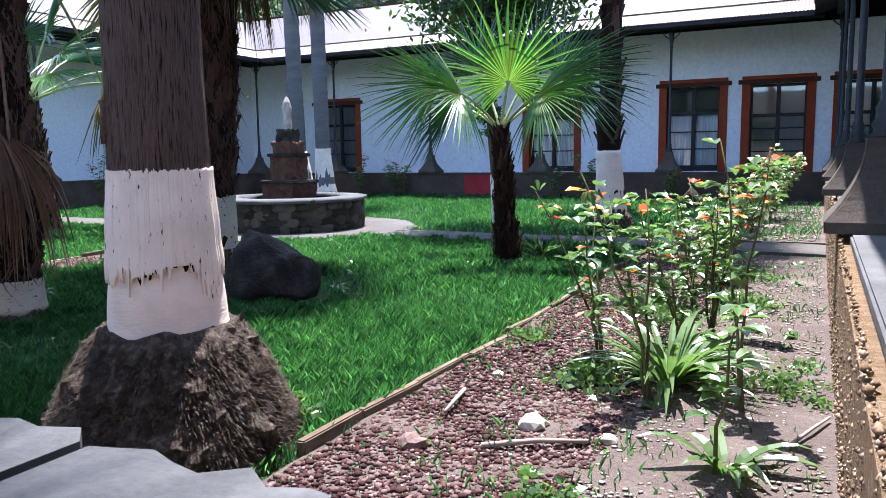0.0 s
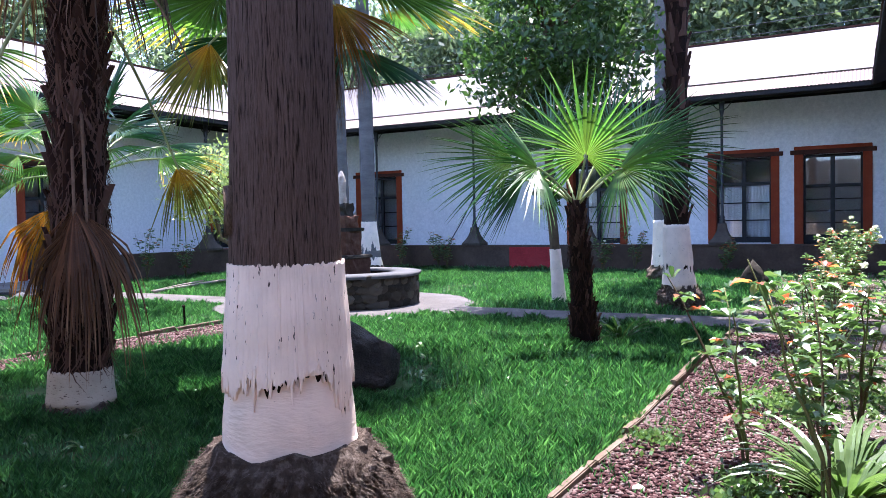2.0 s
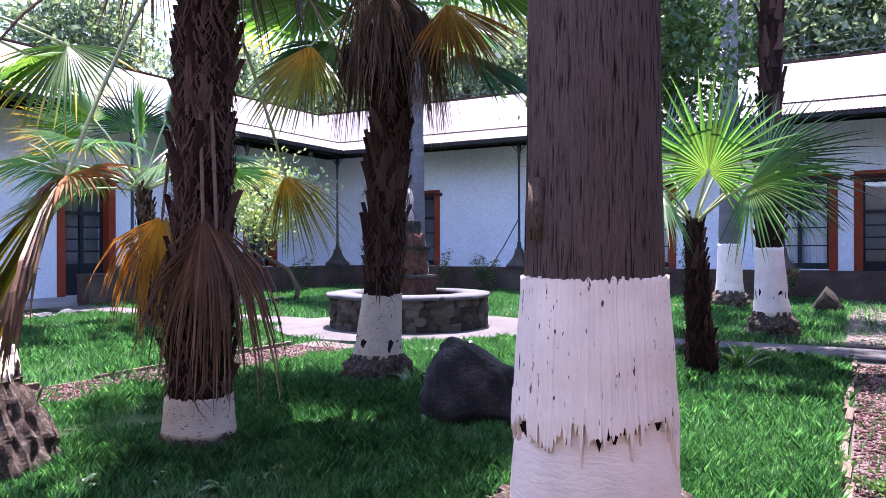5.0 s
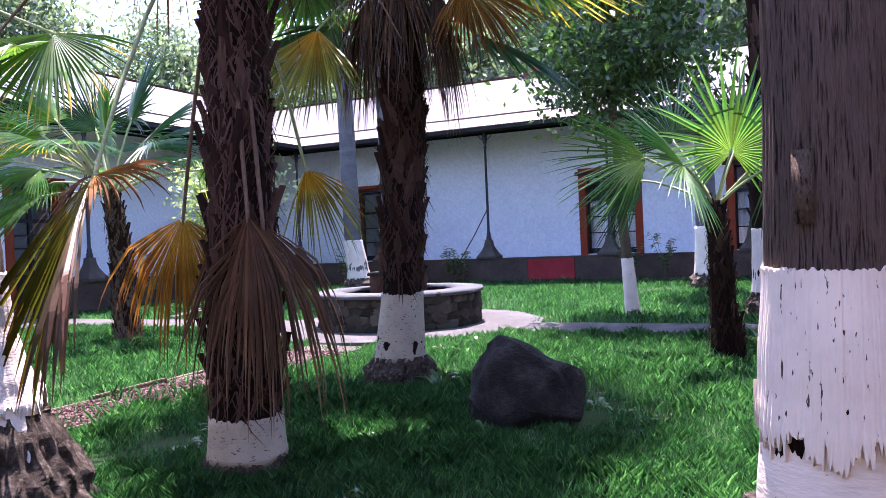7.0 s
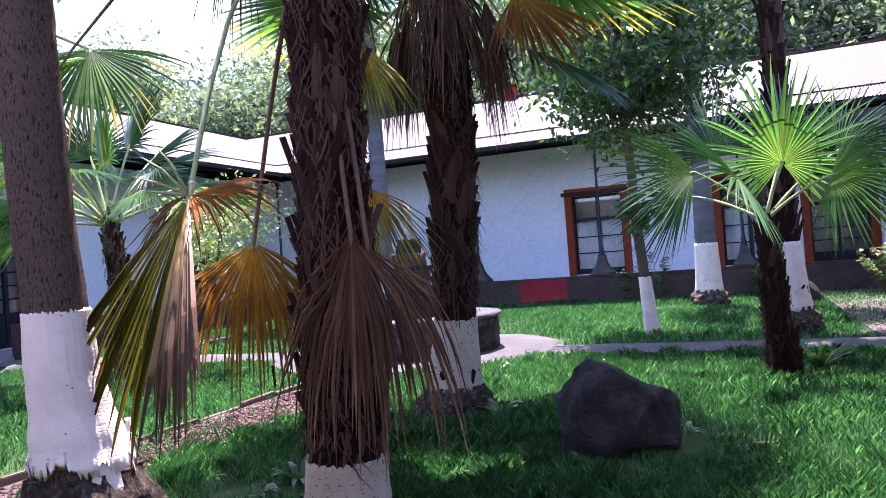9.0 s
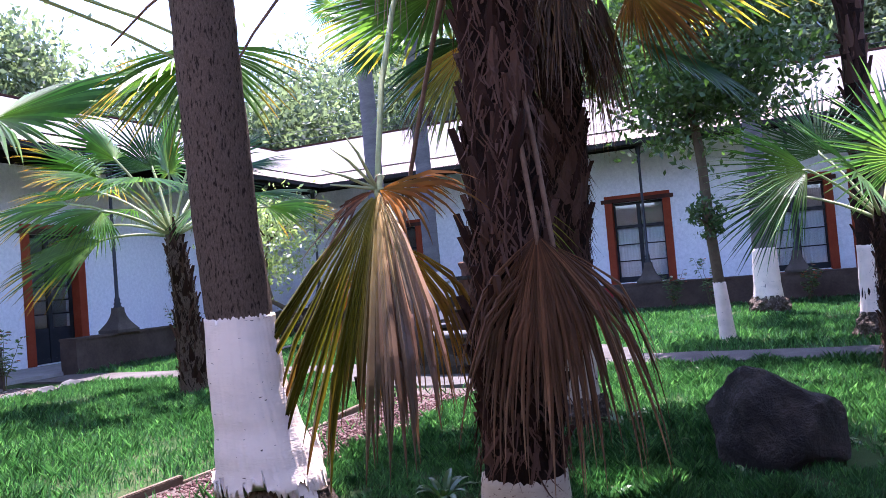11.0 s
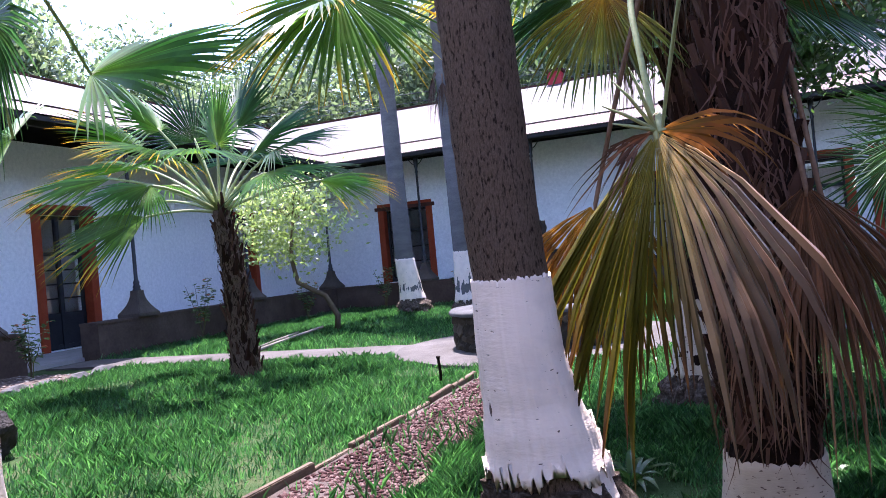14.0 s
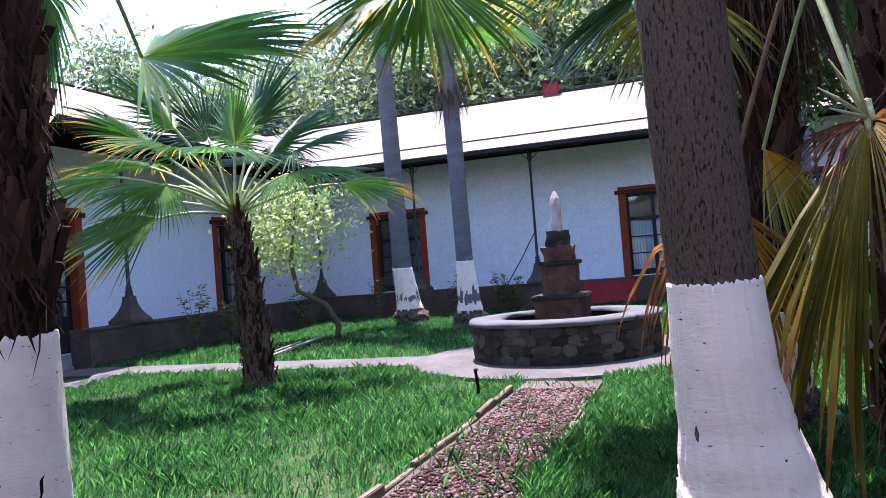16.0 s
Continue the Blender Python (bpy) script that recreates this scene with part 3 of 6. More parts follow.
scatter("lava_gravel", "red lava gravel spread over the bed", "gravel", 21000, -1.74, -0.75, 1.2, 6.2, 0.0145, "lava", 5)
scatter("lava_gravel", "red lava gravel spread over the bed", "gravel", 5000, -1.74, -0.9, 6.2, 8.7, 0.02, "lava", 6)
scatter("lava_gravel", "red lava gravel on the garden path", "gravel", 13000, -7.64, -6.95, 1.5, 7.3, 0.017, "lava", 7)
scatter("leaf_litter", "pale fallen leaves and chips on soil", "litter", 9000, -1.4, 0.02, 1.2, 8.8, 0.012, "litter", 8, 0.25)
scatter("leaf_litter", "pale fallen leaves and chips on soil", "litter", 2500, -1.85, -0.05, 10.4, 18.3, 0.03, "litter", 9, 0.25)
scatter("leaf_litter", "pale fallen leaves on soil", "litter", 1500, -15.5, -13.9, 0.9, 8.5, 0.03, "litter", 10, 0.25)


def edging(u, v0, v1, length, seed, group):
    rng = random.Random(seed)
    v = v0
    while v < v1:
        ln = length * rng.uniform(0.7, 1.2)
        bm = boxed(-0.022, 0.022, 0, ln - 0.015, -0.08, rng.uniform(0.015, 0.07), bevel=0.006)
        for x in bm.verts:
            x.co.z += 0.012 * noise.noise(x.co * 5 + Vector((seed, v, 0)))
        solo("edging_board", bm, M["board"], "weathered grey-brown edging board set on edge", "board", group, m=YARD @ pose(u + rng.uniform(-0.015, 0.015), v, 0, 0, rng.uniform(-6, 6), rng.uniform(-2.5, 2.5)))
        v += ln


edging(-1.79, 2.35, 8.8, 0.55, 1, "boards edging the planting bed")
edging(-7.72, 1.0, 6.6, 0.7, 2, "boards edging the gravel path")
edging(-6.89, 3.6, 6.2, 0.6, 3, "boards edging the gravel path")
for i in range(16):
    rng = random.Random(i)
    solo("edging_stone", lumps(0.1 + 0.04 * rng.random(), i, 2, 0.4, (1, 1.7, 0.6)), M["cap"], "rough grey edging stone half sunk in grass", "stone", "stones edging the left bed", m=YARD @ pose(-13.86 + rng.uniform(-0.04, 0.04), 1.2 + i * 0.49, 0.03, 0, 0, rng.uniform(-20, 20)))

# ---- walls, corridors and roofs ----
WALL_H = 4.25


def wall_with_openings(name, label, lo, hi, openings, along_u, face, thick, mat="limewash"):
    """A wall along u (or v) whose front is at face; openings: (from, to, sill, head)."""
    bm = bmesh.new()

    def put(a0, a1, z0, z1):
        if a1 - a0 > 0.01 and z1 - z0 > 0.01:
            b0, b1 = sorted((face, face + thick))
            box(bm, *((a0, a1, b0, b1) if along_u else (b0, b1, a0, a1)), z0, z1)

    at = lo
    for a, b, z0, z1 in sorted(openings):
        put(at, a, -0.1, WALL_H)
        put(a, b, -0.1, z0)
        put(a, b, z1, WALL_H)
        at = b
    put(at, hi, -0.1, WALL_H)
    return solo(name, bm, M[mat], label, "wall", kind="structure", m=YARD)


FAR = 21.1
LEFT = -18.0
RIGHT = 2.45
NEAR = -1.75
far_windows = [(-15.3, -13.5), (-7.9, -6.15), (-4.0, -2.27)]
far_doors = [(-1.93, -0.22), (0.16, 1.9)]
left_windows = [(17.02, 18.5)]
left_doors = [(11.05, 12.6), (5.2, 6.75)]
SILL, HEAD = 0.6, 2.96
inset = 0.16
wall_with_openings("wall_north", "whitewashed far wall with tall openings", LEFT - 0.45, RIGHT + 0.45, [(a + inset, b - inset, SILL + 0.02, HEAD - 0.14) for a, b in far_windows] + [(a + inset, b - inset, 0.06, HEAD - 0.14) for a, b in far_doors], True, FAR, 0.45)
wall_with_openings("wall_west", "whitewashed side wall with tall openings", NEAR - 0.45, FAR, [(a + inset, b - inset, SILL + 0.02, HEAD - 0.14) for a, b in left_windows] + [(a + inset, b - inset, 0.06, HEAD - 0.14) for a, b in left_doors], False, LEFT, -0.45)
wall_with_openings("wall_east", "whitewashed side wall", NEAR - 0.45, FAR, [], False, RIGHT, 0.45)
# never in view: added to close this side and bounce light into the yard
wall_with_openings("wall_south", "unseen plastered wall added behind the walk to bounce light", LEFT, RIGHT, [], True, NEAR, -0.45, "plaster")
for nm, a, b, c, d in (("wall_back_north", -26, 10, 26.2, 26.5), ("wall_back_west", -23.5, -23.2, -8, 26.2), ("wall_back_east", 7.6, 7.9, -8, 26.2), ("wall_back_south", -23.2, 7.6, -7.6, -7.3)):
    solo(nm, boxed(a, b, c, d, -0.1, 4.25), M["limewash"], "plain outer wall of the wing", "wall", kind="structure", m=YARD)

slab("corridor_floor_north", "grey corridor floor", "floor", LEFT, RIGHT, 19.05, FAR, -0.1, 0.055, M["floor"])
slab("corridor_floor_west", "grey corridor floor", "floor", LEFT, -16.0, NEAR, 19.05, -0.1, 0.055, M["floor"])
slab("corridor_floor_east", "grey corridor floor", "floor", 0.43, RIGHT, NEAR, 19.05, -0.1, 0.055, M["floor"])
slab("corridor_floor_south", "grey corridor floor", "floor", -16.0, 0.36, NEAR, 0.46, -0.1, 0.02, M["floor"])
for nm, a in (("room_floor_north", (-23, 7.6, FAR + 0.45, 26.2)), ("room_floor_west", (-23.2, LEFT - 0.45, -7.3, FAR + 0.45))):
    slab(nm, "dark room floor", "floor", *a, -0.1, 0.05, M["floor"])


def parapet(name, u0, u1, v0, v1, mat, top=0.65, label="low dark brown plastered courtyard wall"):
    bm = boxed(u0, u1, v0, v1, -0.1, top - 0.05)
    bmesh.ops.subdivide_edges(bm, edges=bm.edges[:], cuts=6, use_grid_fill=True)
    for v in bm.verts:
        k = noise.noise(v.co * 1.7) * 0.012
        v.co += Vector((k, k, 0))
    w = solo(name, bm, M[mat], label, "wall", kind="structure", m=YARD)
    cap = boxed(u0 - (0.015 if mat != "rubble" else -0.05), u1 + 0.015, v0 - 0.015, v1 + 0.015, top - 0.048, top, bevel=0.01)
    bmesh.ops.subdivide_edges(cap, edges=cap.edges[:], cuts=12, use_grid_fill=True)
    for v in cap.verts:
        v.co += Vector((noise.noise(v.co * 4), noise.noise(v.co * 4 + Vector((5, 0, 0))), 0)) * 0.012
    part("cap", cap, M["cap"] if mat == "rubble" else M["parapet"], w, "worn cement capping")
    return w


parapet("parapet_north", -15.6, 0.05, 18.62, 19.06, "parapet")
parapet("parapet_west", -16.04, -15.62, 10.2, 19.06, "parapet")
parapet("parapet_west_near", -16.04, -15.62, 0.4, 8.75, "parapet")
parapet("parapet_east", 0.05, 0.43, 0.78, 18.6, "rubble", 0.72, "low courtyard wall of crumbling rubble and old plaster")
solo("red_wall_panel", boxed(-8.64, -7.43, 18.585, 18.612, 0.02, 0.6), M["red_panel"], "dark red painted panel on the low wall", "panel", kind="structure", m=YARD)

# the broken cement slabs that cap the wall by the walk
solo("parapet_south", boxed(-15.6, 0.36, 0.47, 0.7, -0.1, 0.745), M["rubble"], "low rubble wall beside the walk", "wall", kind="structure", m=YARD)
rng = random.Random(4)
u = 0.3
while u > -15.4:
    w = rng.uniform(0.28, 0.55)
    bm = bmesh.new()
    outline = []
    for k in range(9):
        outline.append((u - w * k / 8, 0.73 + 0.05 * noise.noise(Vector((k * 0.9 + u * 9, 2, 0))) + rng.uniform(-0.02, 0.02)))
    outline += [(u - w, 0.465), (u, 0.465)]
    bot = [bm.verts.new((a - (0.012 if i in (0, 10) else 0) + (0.012 if i in (8, 9) else 0), b, 0.747)) for i, (a, b) in enumerate(outline)]
    f0 = bm.faces.new(bot)
    geo = bmesh.ops.extrude_face_region(bm, geom=[f0])
    for x in (y for y in geo["geom"] if isinstance(y, bmesh.types.BMVert)):
        x.co.z = 0.8 + 0.008 * noise.noise(x.co * 6)
    solo("capping_slab", bm, M["cap"], "broken grey cement slab capping the low wall", "slab", "slabs capping the low wall", m=YARD)
    u -= w

# roofs: four wings round the yard, each with a slope to the yard and one outward
EAVE = (-15.2, -0.3, 1.0, 18.3)  # u0, u1, v0, v1
SLOPE, RUN, EZ = 0.455, 4.7, 4.08


def roof_wing(side, lo, hi, name):
    """lo..hi: the eave's stretch. side: which yard side. Built along local x, away from the yard in +y."""
    step, wave = 0.019, 0.009

    def sheet(y0, y1, z, amp, mat, nm, label, pitch=0.076):
        verts, faces, cols = [], [], 0
        n = int((hi - lo + 2 * y1) / step)
        for i in range(n + 1):
            x = lo - y1 + (hi - lo + 2 * y1) * i / n
            s = max(y0, lo - x, x - hi)
            e = y1
            if s >= e:
                s = e - 0.001
            w = amp * math.sin(2 * math.pi * x / pitch)
            rag = 0.02 * noise.noise(Vector((math.floor(x / 0.8) * 3.1, y0, 1.0)))
            for t in (0, 0.5, 1):
                y = s + (e - s) * t
                verts.append((x, y + (rag if t == 0 and y0 < 0.1 and s == y0 else 0), EZ + y * SLOPE + z + w))
        for i in range(n):
            for t in (0, 1):
                faces.append((3 * i + t, 3 * i + 3 + t, 3 * i + 4 + t, 3 * i + 1 + t))
        return nm, mesh_of(nm, verts, faces, mat, True), label

    return sheet


def wing_matrix(side):
    if side == "n":
        return YARD @ Matrix.Translation((0, EAVE[3], 0))
    if side == "s":
        return YARD @ Matrix.Translation((0, EAVE[2], 0)) @ Matrix.Rotation(math.pi, 4, "Z")
    if side == "w":
        return YARD @ Matrix.Translation((EAVE[0], 0, 0)) @ Matrix.Rotation(math.pi / 2, 4, "Z")
    return YARD @ Matrix.Translation((EAVE[1], 0, 0)) @ Matrix.Rotation(-math.pi / 2, 4, "Z")


for side, nm, lo, hi in (("n", "roof_north", EAVE[0], EAVE[1]), ("w", "roof_west", EAVE[2], EAVE[3]), ("e", "roof_east", -EAVE[3], -EAVE[2])):
    m = wing_matrix(side)
    roof = thing(nm, "long low pitched sheet roof, pinkish white in sun", "roof", kind="structure", m=m)
    sheet = roof_wing(side, lo, hi, nm)
    for y0, y1, z, amp, mt, pn, lb in ((0.0, 0.85, 0.0, 0.008, M["roof_edge"], "eave_sheet", "pinkish corrugated eave sheets"), (0.78, RUN, 0.035, 0.0025, M["roof"], "upper_sheet", "smooth whitish upper sheets")):
        _, me, lbl = sheet(y0, y1, z, amp, mt, pn, lb)
        part(pn, me, None, roof, lbl)
    under = bmesh.new()
    y1, t = RUN, 0.03
    a = [under.verts.new(p) for p in ((lo, 0.05, EZ - t - 0.02), (hi, 0.05, EZ - t - 0.02), (hi + RUN, RUN, EZ + RUN * SLOPE - t - 0.02), (lo - RUN, RUN, EZ + RUN * SLOPE - t - 0.02))]
    b = [under.verts.new(p) for p in ((lo - 2 * RUN, 2 * RUN + 0.3, EZ - t), (hi + 2 * RUN, 2 * RUN + 0.3, EZ - t))]
    c2 = [under.verts.new(v.co + Vector((0, 0, -0.06))) for v in a + b]
    under.faces.new(a)
    under.faces.new((a[3], a[2], b[1], b[0]))
    under.faces.new(c2[:4])
    under.faces.new((c2[3], c2[2], c2[5], c2[4]))
    part("deck", under, M["timber"], roof, "dark timber deck under the sheets")
    part("eave_beam", boxed(lo - 0.2, hi + 0.2, 0.42, 0.54, EZ - 0.1, EZ + 0.08, bevel=0.01), M["timber"], roof, "dark eave beam on iron posts")
    part("gutter_edge", boxed(lo, hi, 0.02, 0.06, EZ - 0.11, EZ - 0.02, bevel=0.006), M["timber"], roof, "dark fascia board")
    part("ridge", boxed(lo - RUN, hi + RUN, RUN - 0.12, RUN + 0.12, EZ + RUN * SLOPE + 0.0, EZ + RUN * SLOPE + 0.05, bevel=0.01), M["lintel"], roof, "dark reddish ridge capping")

chimney = thing("chimney", "small red brick chimney stub on the roof ridge", "chimney", m=YARD @ Matrix.Translation((-9.8, EAVE[3] + RUN, EZ + RUN * SLOPE)))
part("stack", boxed(-0.22, 0.22, -0.2, 0.2, -0.3, 0.34, bevel=0.015), M["red_panel"], chimney)
part("coping", boxed(-0.28, 0.28, -0.26, 0.26, 0.341, 0.41, bevel=0.015), M["lintel"], chimney)

# ---- posts on bell-shaped bases ----


def bell_profile(bm, z0, z1, w0, w1):
    rows = []
    for k in range(9):
        t = k / 8
        w = w1 + (w0 - w1) * (1 - t) ** 2.1
        rows.append([bm.verts.new((sx * w, sy * w, z0 + 0.06 + (z1 - z0 - 0.06) * t)) for sx, sy in ((-1, -1), (1, -1), (1, 1), (-1, 1))])
    base = [bm.verts.new((sx * w0, sy * w0, z0)) for sx, sy in ((-1, -1), (1, -1), (1, 1), (-1, 1))]
    rows.insert(0, base)
    for a, b in zip(rows, rows[1:]):
        for k in range(4):
            bm.faces.new((a[k], a[(k + 1) % 4], b[(k + 1) % 4], b[k]))
    bm.faces.new(rows[0][::-1])
    bm.faces.new(rows[-1])
    bmesh.ops.bevel(bm, geom=[e for e in bm.edges if abs(e.verts[0].co.z - e.verts[1].co.z) > 0.01], offset=0.012, segments=2, affect="EDGES")
    return bm


def make_post(top):
    p = thing("iron_post", "slim black iron post on a bell-shaped stone base", "post", "posts round the courtyard")
    part("stone_base", bell_profile(bmesh.new(), 0.0, 0.49, 0.27, 0.09), M["bell"], p, "bell-shaped grey stone base")
    v, f = lathe([(0.075, 0.485), (0.08, 0.5), (0.06, 0.53), (0.075, 0.56), (0.05, 0.6), (0.06, 0.64), (0.036, 0.7), (0.03, 2.9), (0.045, 2.94), (0.03, 3.0), (0.055, 3.1), (0.07, top)], 14)
    part("column", mesh_of("column", v, f, M["iron"], True), None, p, "black iron column with turned rings")
    for s in (-1, 1):
        br = tube_mesh("bracket", [(s * 0.03, 0, top - 0.3), (s * 0.12, 0, top - 0.24), (s * 0.22, 0, top - 0.12), (s * 0.26, 0, top - 0.02)], [0.012] * 4, M["iron"], 6)
        part("bracket", br, None, p)
    return p


post = make_post(3.42)
post.matrix_basis = YARD @ Matrix.Translation((-16.0 + 0.15, 18.84, 0.65))
for uu in (-12.96, -9.78, -6.57, -3.32, 0.25):
    copy_thing(post, YARD @ Matrix.Translation((uu, 18.84, 0.65 if uu < 0 else 0.66)))
for vv in (14.95, 11.4, 8.15, 4.6):
    copy_thing(post, YARD @ pose(-15.83, vv, 0.65, 0, 0, 90))
for vv in (15.3, 11.75, 8.2, 4.65):
    copy_thing(post, YARD @ pose(0.25, vv, 0.72, 0, 0, 90) @ Matrix.Diagonal((1, 1, 0.98, 1)))

brace = [yard(-9.78, 18.82, 1.95), yard(-10.2, 18.82, 1.25), yard(-10.6, 18.82, 0.66)]
solo("brace_wire", tube_mesh("brace_wire", brace, [0.014, 0.014, 0.014], M["iron"], 6), None, "thin dark brace from post to low wall", "brace")
for z, sag in ((7.35, 0.35), (7.0, 0.3)):
    pts = [yard(-24 + 3.2 * k, 24.6, z - sag * math.sin(math.pi * k / 10)) for k in range(11)]
    solo("overhead_cable", tube_mesh("overhead_cable", pts, [0.012] * 11, M["cap"], 5), None, "thin pale overhead cable behind the roof ridge", "cable", "cables behind the roof")

# rubble stones proud of the crumbling face
rng2 = np.random.default_rng(44)
n = 11000
octa = np.array([(1, 0, 0), (0, 1, 0), (-1, 0, 0), (0, -1, 0), (0, 0, 1), (0, 0, -1)], float)
tri = np.array([(0, 1, 4), (1, 2, 4), (2, 3, 4), (3, 0, 4), (1, 0, 5), (2, 1, 5), (3, 2, 5), (0, 3, 5)])
sz = 0.004 + 0.012 * rng2.random((n, 1, 1)) ** 2
pts = octa[None] * (0.6 + 0.7 * rng2.random((n, 6, 1))) * sz * np.array((0.7, 1.3, 0.9))
pts[..., 0] += 0.055 + rng2.uniform(-0.006, 0.01, n)[:, None]
pts[..., 1] += (0.8 + 9.5 * rng2.random(n) ** 1.6)[:, None]
pts[..., 2] += rng2.uniform(0.0, 0.7, n)[:, None]
solo("wall_rubble", raw_mesh("wall_rubble", pts.reshape(-1, 3), (tri[None] + 6 * np.arange(n)[:, None, None]).reshape(-1, 3), M["rubble_stone"]), None, "small brown stones proud of the crumbling wall face", "rubble", kind="stuff", m=YARD)

# ---- windows and doors ----


def make_opening(name, width, sill, door, label, category, m, curtain=False):
    """A tall opening with an orange painted surround; local x along the wall, -y towards the yard."""
    kind = "structure"
    w = thing(name, label, category, kind=kind, m=m)
    z0 = 0.06 if door else sill
    hw, j = width / 2, 0.2
    for s in (-1, 1):
        a, b = sorted((s * hw, s * (hw - j)))
        part("jamb", boxed(a, b, -0.035, 0.2, z0, HEAD - 0.1, bevel=0.008), M["orange"], w, "orange painted jamb")
    part("lintel", boxed(-hw, hw, -0.035, 0.2, HEAD - 0.1, HEAD + 0.06, bevel=0.008), M["orange"], w, "orange painted lintel")
    part("lintel_beam", boxed(-hw - 0.09, hw + 0.09, -0.05, 0.1, HEAD - 0.14, HEAD - 0.03, bevel=0.008), M["lintel"], w, "dark projecting beam ends")
    iw = hw - j
    if not door:
        part("sill", boxed(-hw, hw, -0.06, 0.2, sill - 0.09, sill + 0.0, bevel=0.01), M["orange"], w, "painted sill")
    y = 0.24
    top, bot = HEAD - 0.14, z0 + 0.01
    fr = bmesh.new()
    for a, b, c, d in ((-iw - 0.03, -iw + 0.05, bot, top), (iw - 0.05, iw + 0.03, bot, top), (-iw, iw, top - 0.07, top), (-iw, iw, bot, bot + (0.16 if not door else 0.1))):
        box(fr, a, b, y - 0.03, y + 0.03, c, d, bevel=0.005)
    part("frame", fr, M["black_wood"], w, "black timber frame")
    transom = bot + (top - bot) * (0.7 if door else 0.68)
    part("transom", boxed(-iw, iw, y - 0.04, y + 0.04, transom, transom + 0.08, bevel=0.006), M["black_wood"], w)
    part("mullion", boxed(-0.05, 0.05, y - 0.045, y + 0.035, bot, top - 0.05, bevel=0.006), M["black_wood"], w)
    low = bot + (0.75 if door else 0.14)
    if door:
        for s in (-1, 1):
            a, b = sorted((s * 0.05, s * (iw - 0.05)))
            part("door_panel", boxed(a, b, y - 0.025, y + 0.025, bot + 0.1, low, bevel=0.012), M["black_wood"], w, "black timber lower panel")
    rows = 4 if door else 3
    for s in (-1, 1):
        a, b = sorted((s * 0.05, s * (iw - 0.05)))
        for k in range(1, rows):
            z = low + (transom - low) * k / rows
            part("glazing_bar", boxed(a, b, y - 0.02, y + 0.02, z - 0.016, z + 0.016), M["black_wood"], w)
        for k in range(rows):
            za, zb = low + (transom - low) * k / rows, low + (transom - low) * (k + 1) / rows
            pane = part("pane", boxed(a, b, y - 0.003, y + 0.003, za + 0.016, zb - 0.016), M["glass"], w)
            pane.visible_shadow = False
        pane = part("pane", boxed(a, b, y - 0.003, y + 0.003, transom + 0.08, top - 0.07), M["glass"], w)
        pane.visible_shadow = False
        if curtain:
            verts, faces = [], []
            for i in range(25):
                x = a + (b - a) * i / 24
                yy = y + 0.09 + 0.018 * math.sin(i * 1.9 + s)
                verts += [(x, yy, low + 0.02), (x, yy, low + (transom - low) * 0.98)]
            faces = [(2 * i, 2 * i + 2, 2 * i + 3, 2 * i + 1) for i in range(24)]
            part("curtain", mesh_of("curtain", verts, faces, M["curtain"], True), None, w, "pale hanging curtain behind the panes")
    return w


n_win, n_door = 1, 1
for a, b in far_windows:
    make_opening(f"window_{n_win}", b - a, SILL, False, "tall black-framed window in an orange surround", "window", YARD @ Matrix.Translation(((a + b) / 2, FAR, 0)), n_win >= 2)
    n_win += 1
for a, b in left_windows:
    make_opening(f"window_{n_win}", b - a, SILL, False, "tall black-framed window in an orange surround", "window", YARD @ pose(LEFT, (a + b) / 2, 0, 0, 0, 90))
for a, b in far_doors:
    make_opening(f"door_{n_door}", b - a, SILL, True, "closed black glazed double door in an orange surround", "door", YARD @ Matrix.Translation(((a + b) / 2, FAR, 0)), False)
    n_door += 1
for a, b in left_doors:
    make_opening(f"door_{n_door}", b - a, SILL, True, "black glazed double door in an orange surround", "door", YARD @ pose(LEFT, (a + b) / 2, 0, 0, 0, 90), False)
    n_door += 1

# ---- fountain ----
fountain = thing("fountain", "round rubble-stone fountain basin with a tall carved centrepiece", "fountain", m=YARD @ Matrix.Translation((*FC, 0.02)))
v, f = lathe([(1.15, -0.04), (1.15, 0.45), (0.86, 0.45), (0.86, 0.12), (0.0, 0.12)], 48, 0.01, 2)
basin = part("basin", mesh_of("basin", v, f, M["mortar"], False), None, fountain, "dark mortared ring wall")
v, f = lathe([(1.21, 0.445), (1.215, 0.475), (1.2, 0.5), (0.82, 0.505), (0.81, 0.46)], 64, 0.035, 9, 6.0)
part("rim", mesh_of("rim", v, f[:-2], M["cap"], True), None, fountain, "worn pale cement rim")
part("water", mesh_of("water", *lathe([(0.85, 0.3), (0.01, 0.3)], 32), M["water"]), None, fountain, "dark still water")
stones = [from_bm("stone", lumps(0.1, 30 + i, 2, 0.35, (0.85 + 0.25 * (i % 3), 0.3, 0.6 + 0.14 * (i % 4)), 1.9), M["stone"], False) for i in range(7)]
rng = random.Random(8)
for row in range(4):
    for k in range(44):
        a = 2 * math.pi * (k + 0.5 * (row % 2) + rng.uniform(-0.2, 0.2)) / 44
        s = rng.uniform(0.75, 1.1)
        st = part("stone", rng.choice(stones), None, basin)
        st.matrix_basis = pose(1.15 * math.cos(a), 1.15 * math.sin(a), 0.055 + row * 0.112, rng.uniform(-15, 15), 0, math.degrees(a) - 90) @ Matrix.Diagonal((s, s, s, 1))
tiers = ((0.3, 0.12, 0.74, "redstone", 0.1), (0.21, 0.74, 1.16, "redstone", 0.07), (0.18, 1.16, 1.36, "redstone", 0.12), (0.13, 1.36, 1.56, "mortar", 0.1))
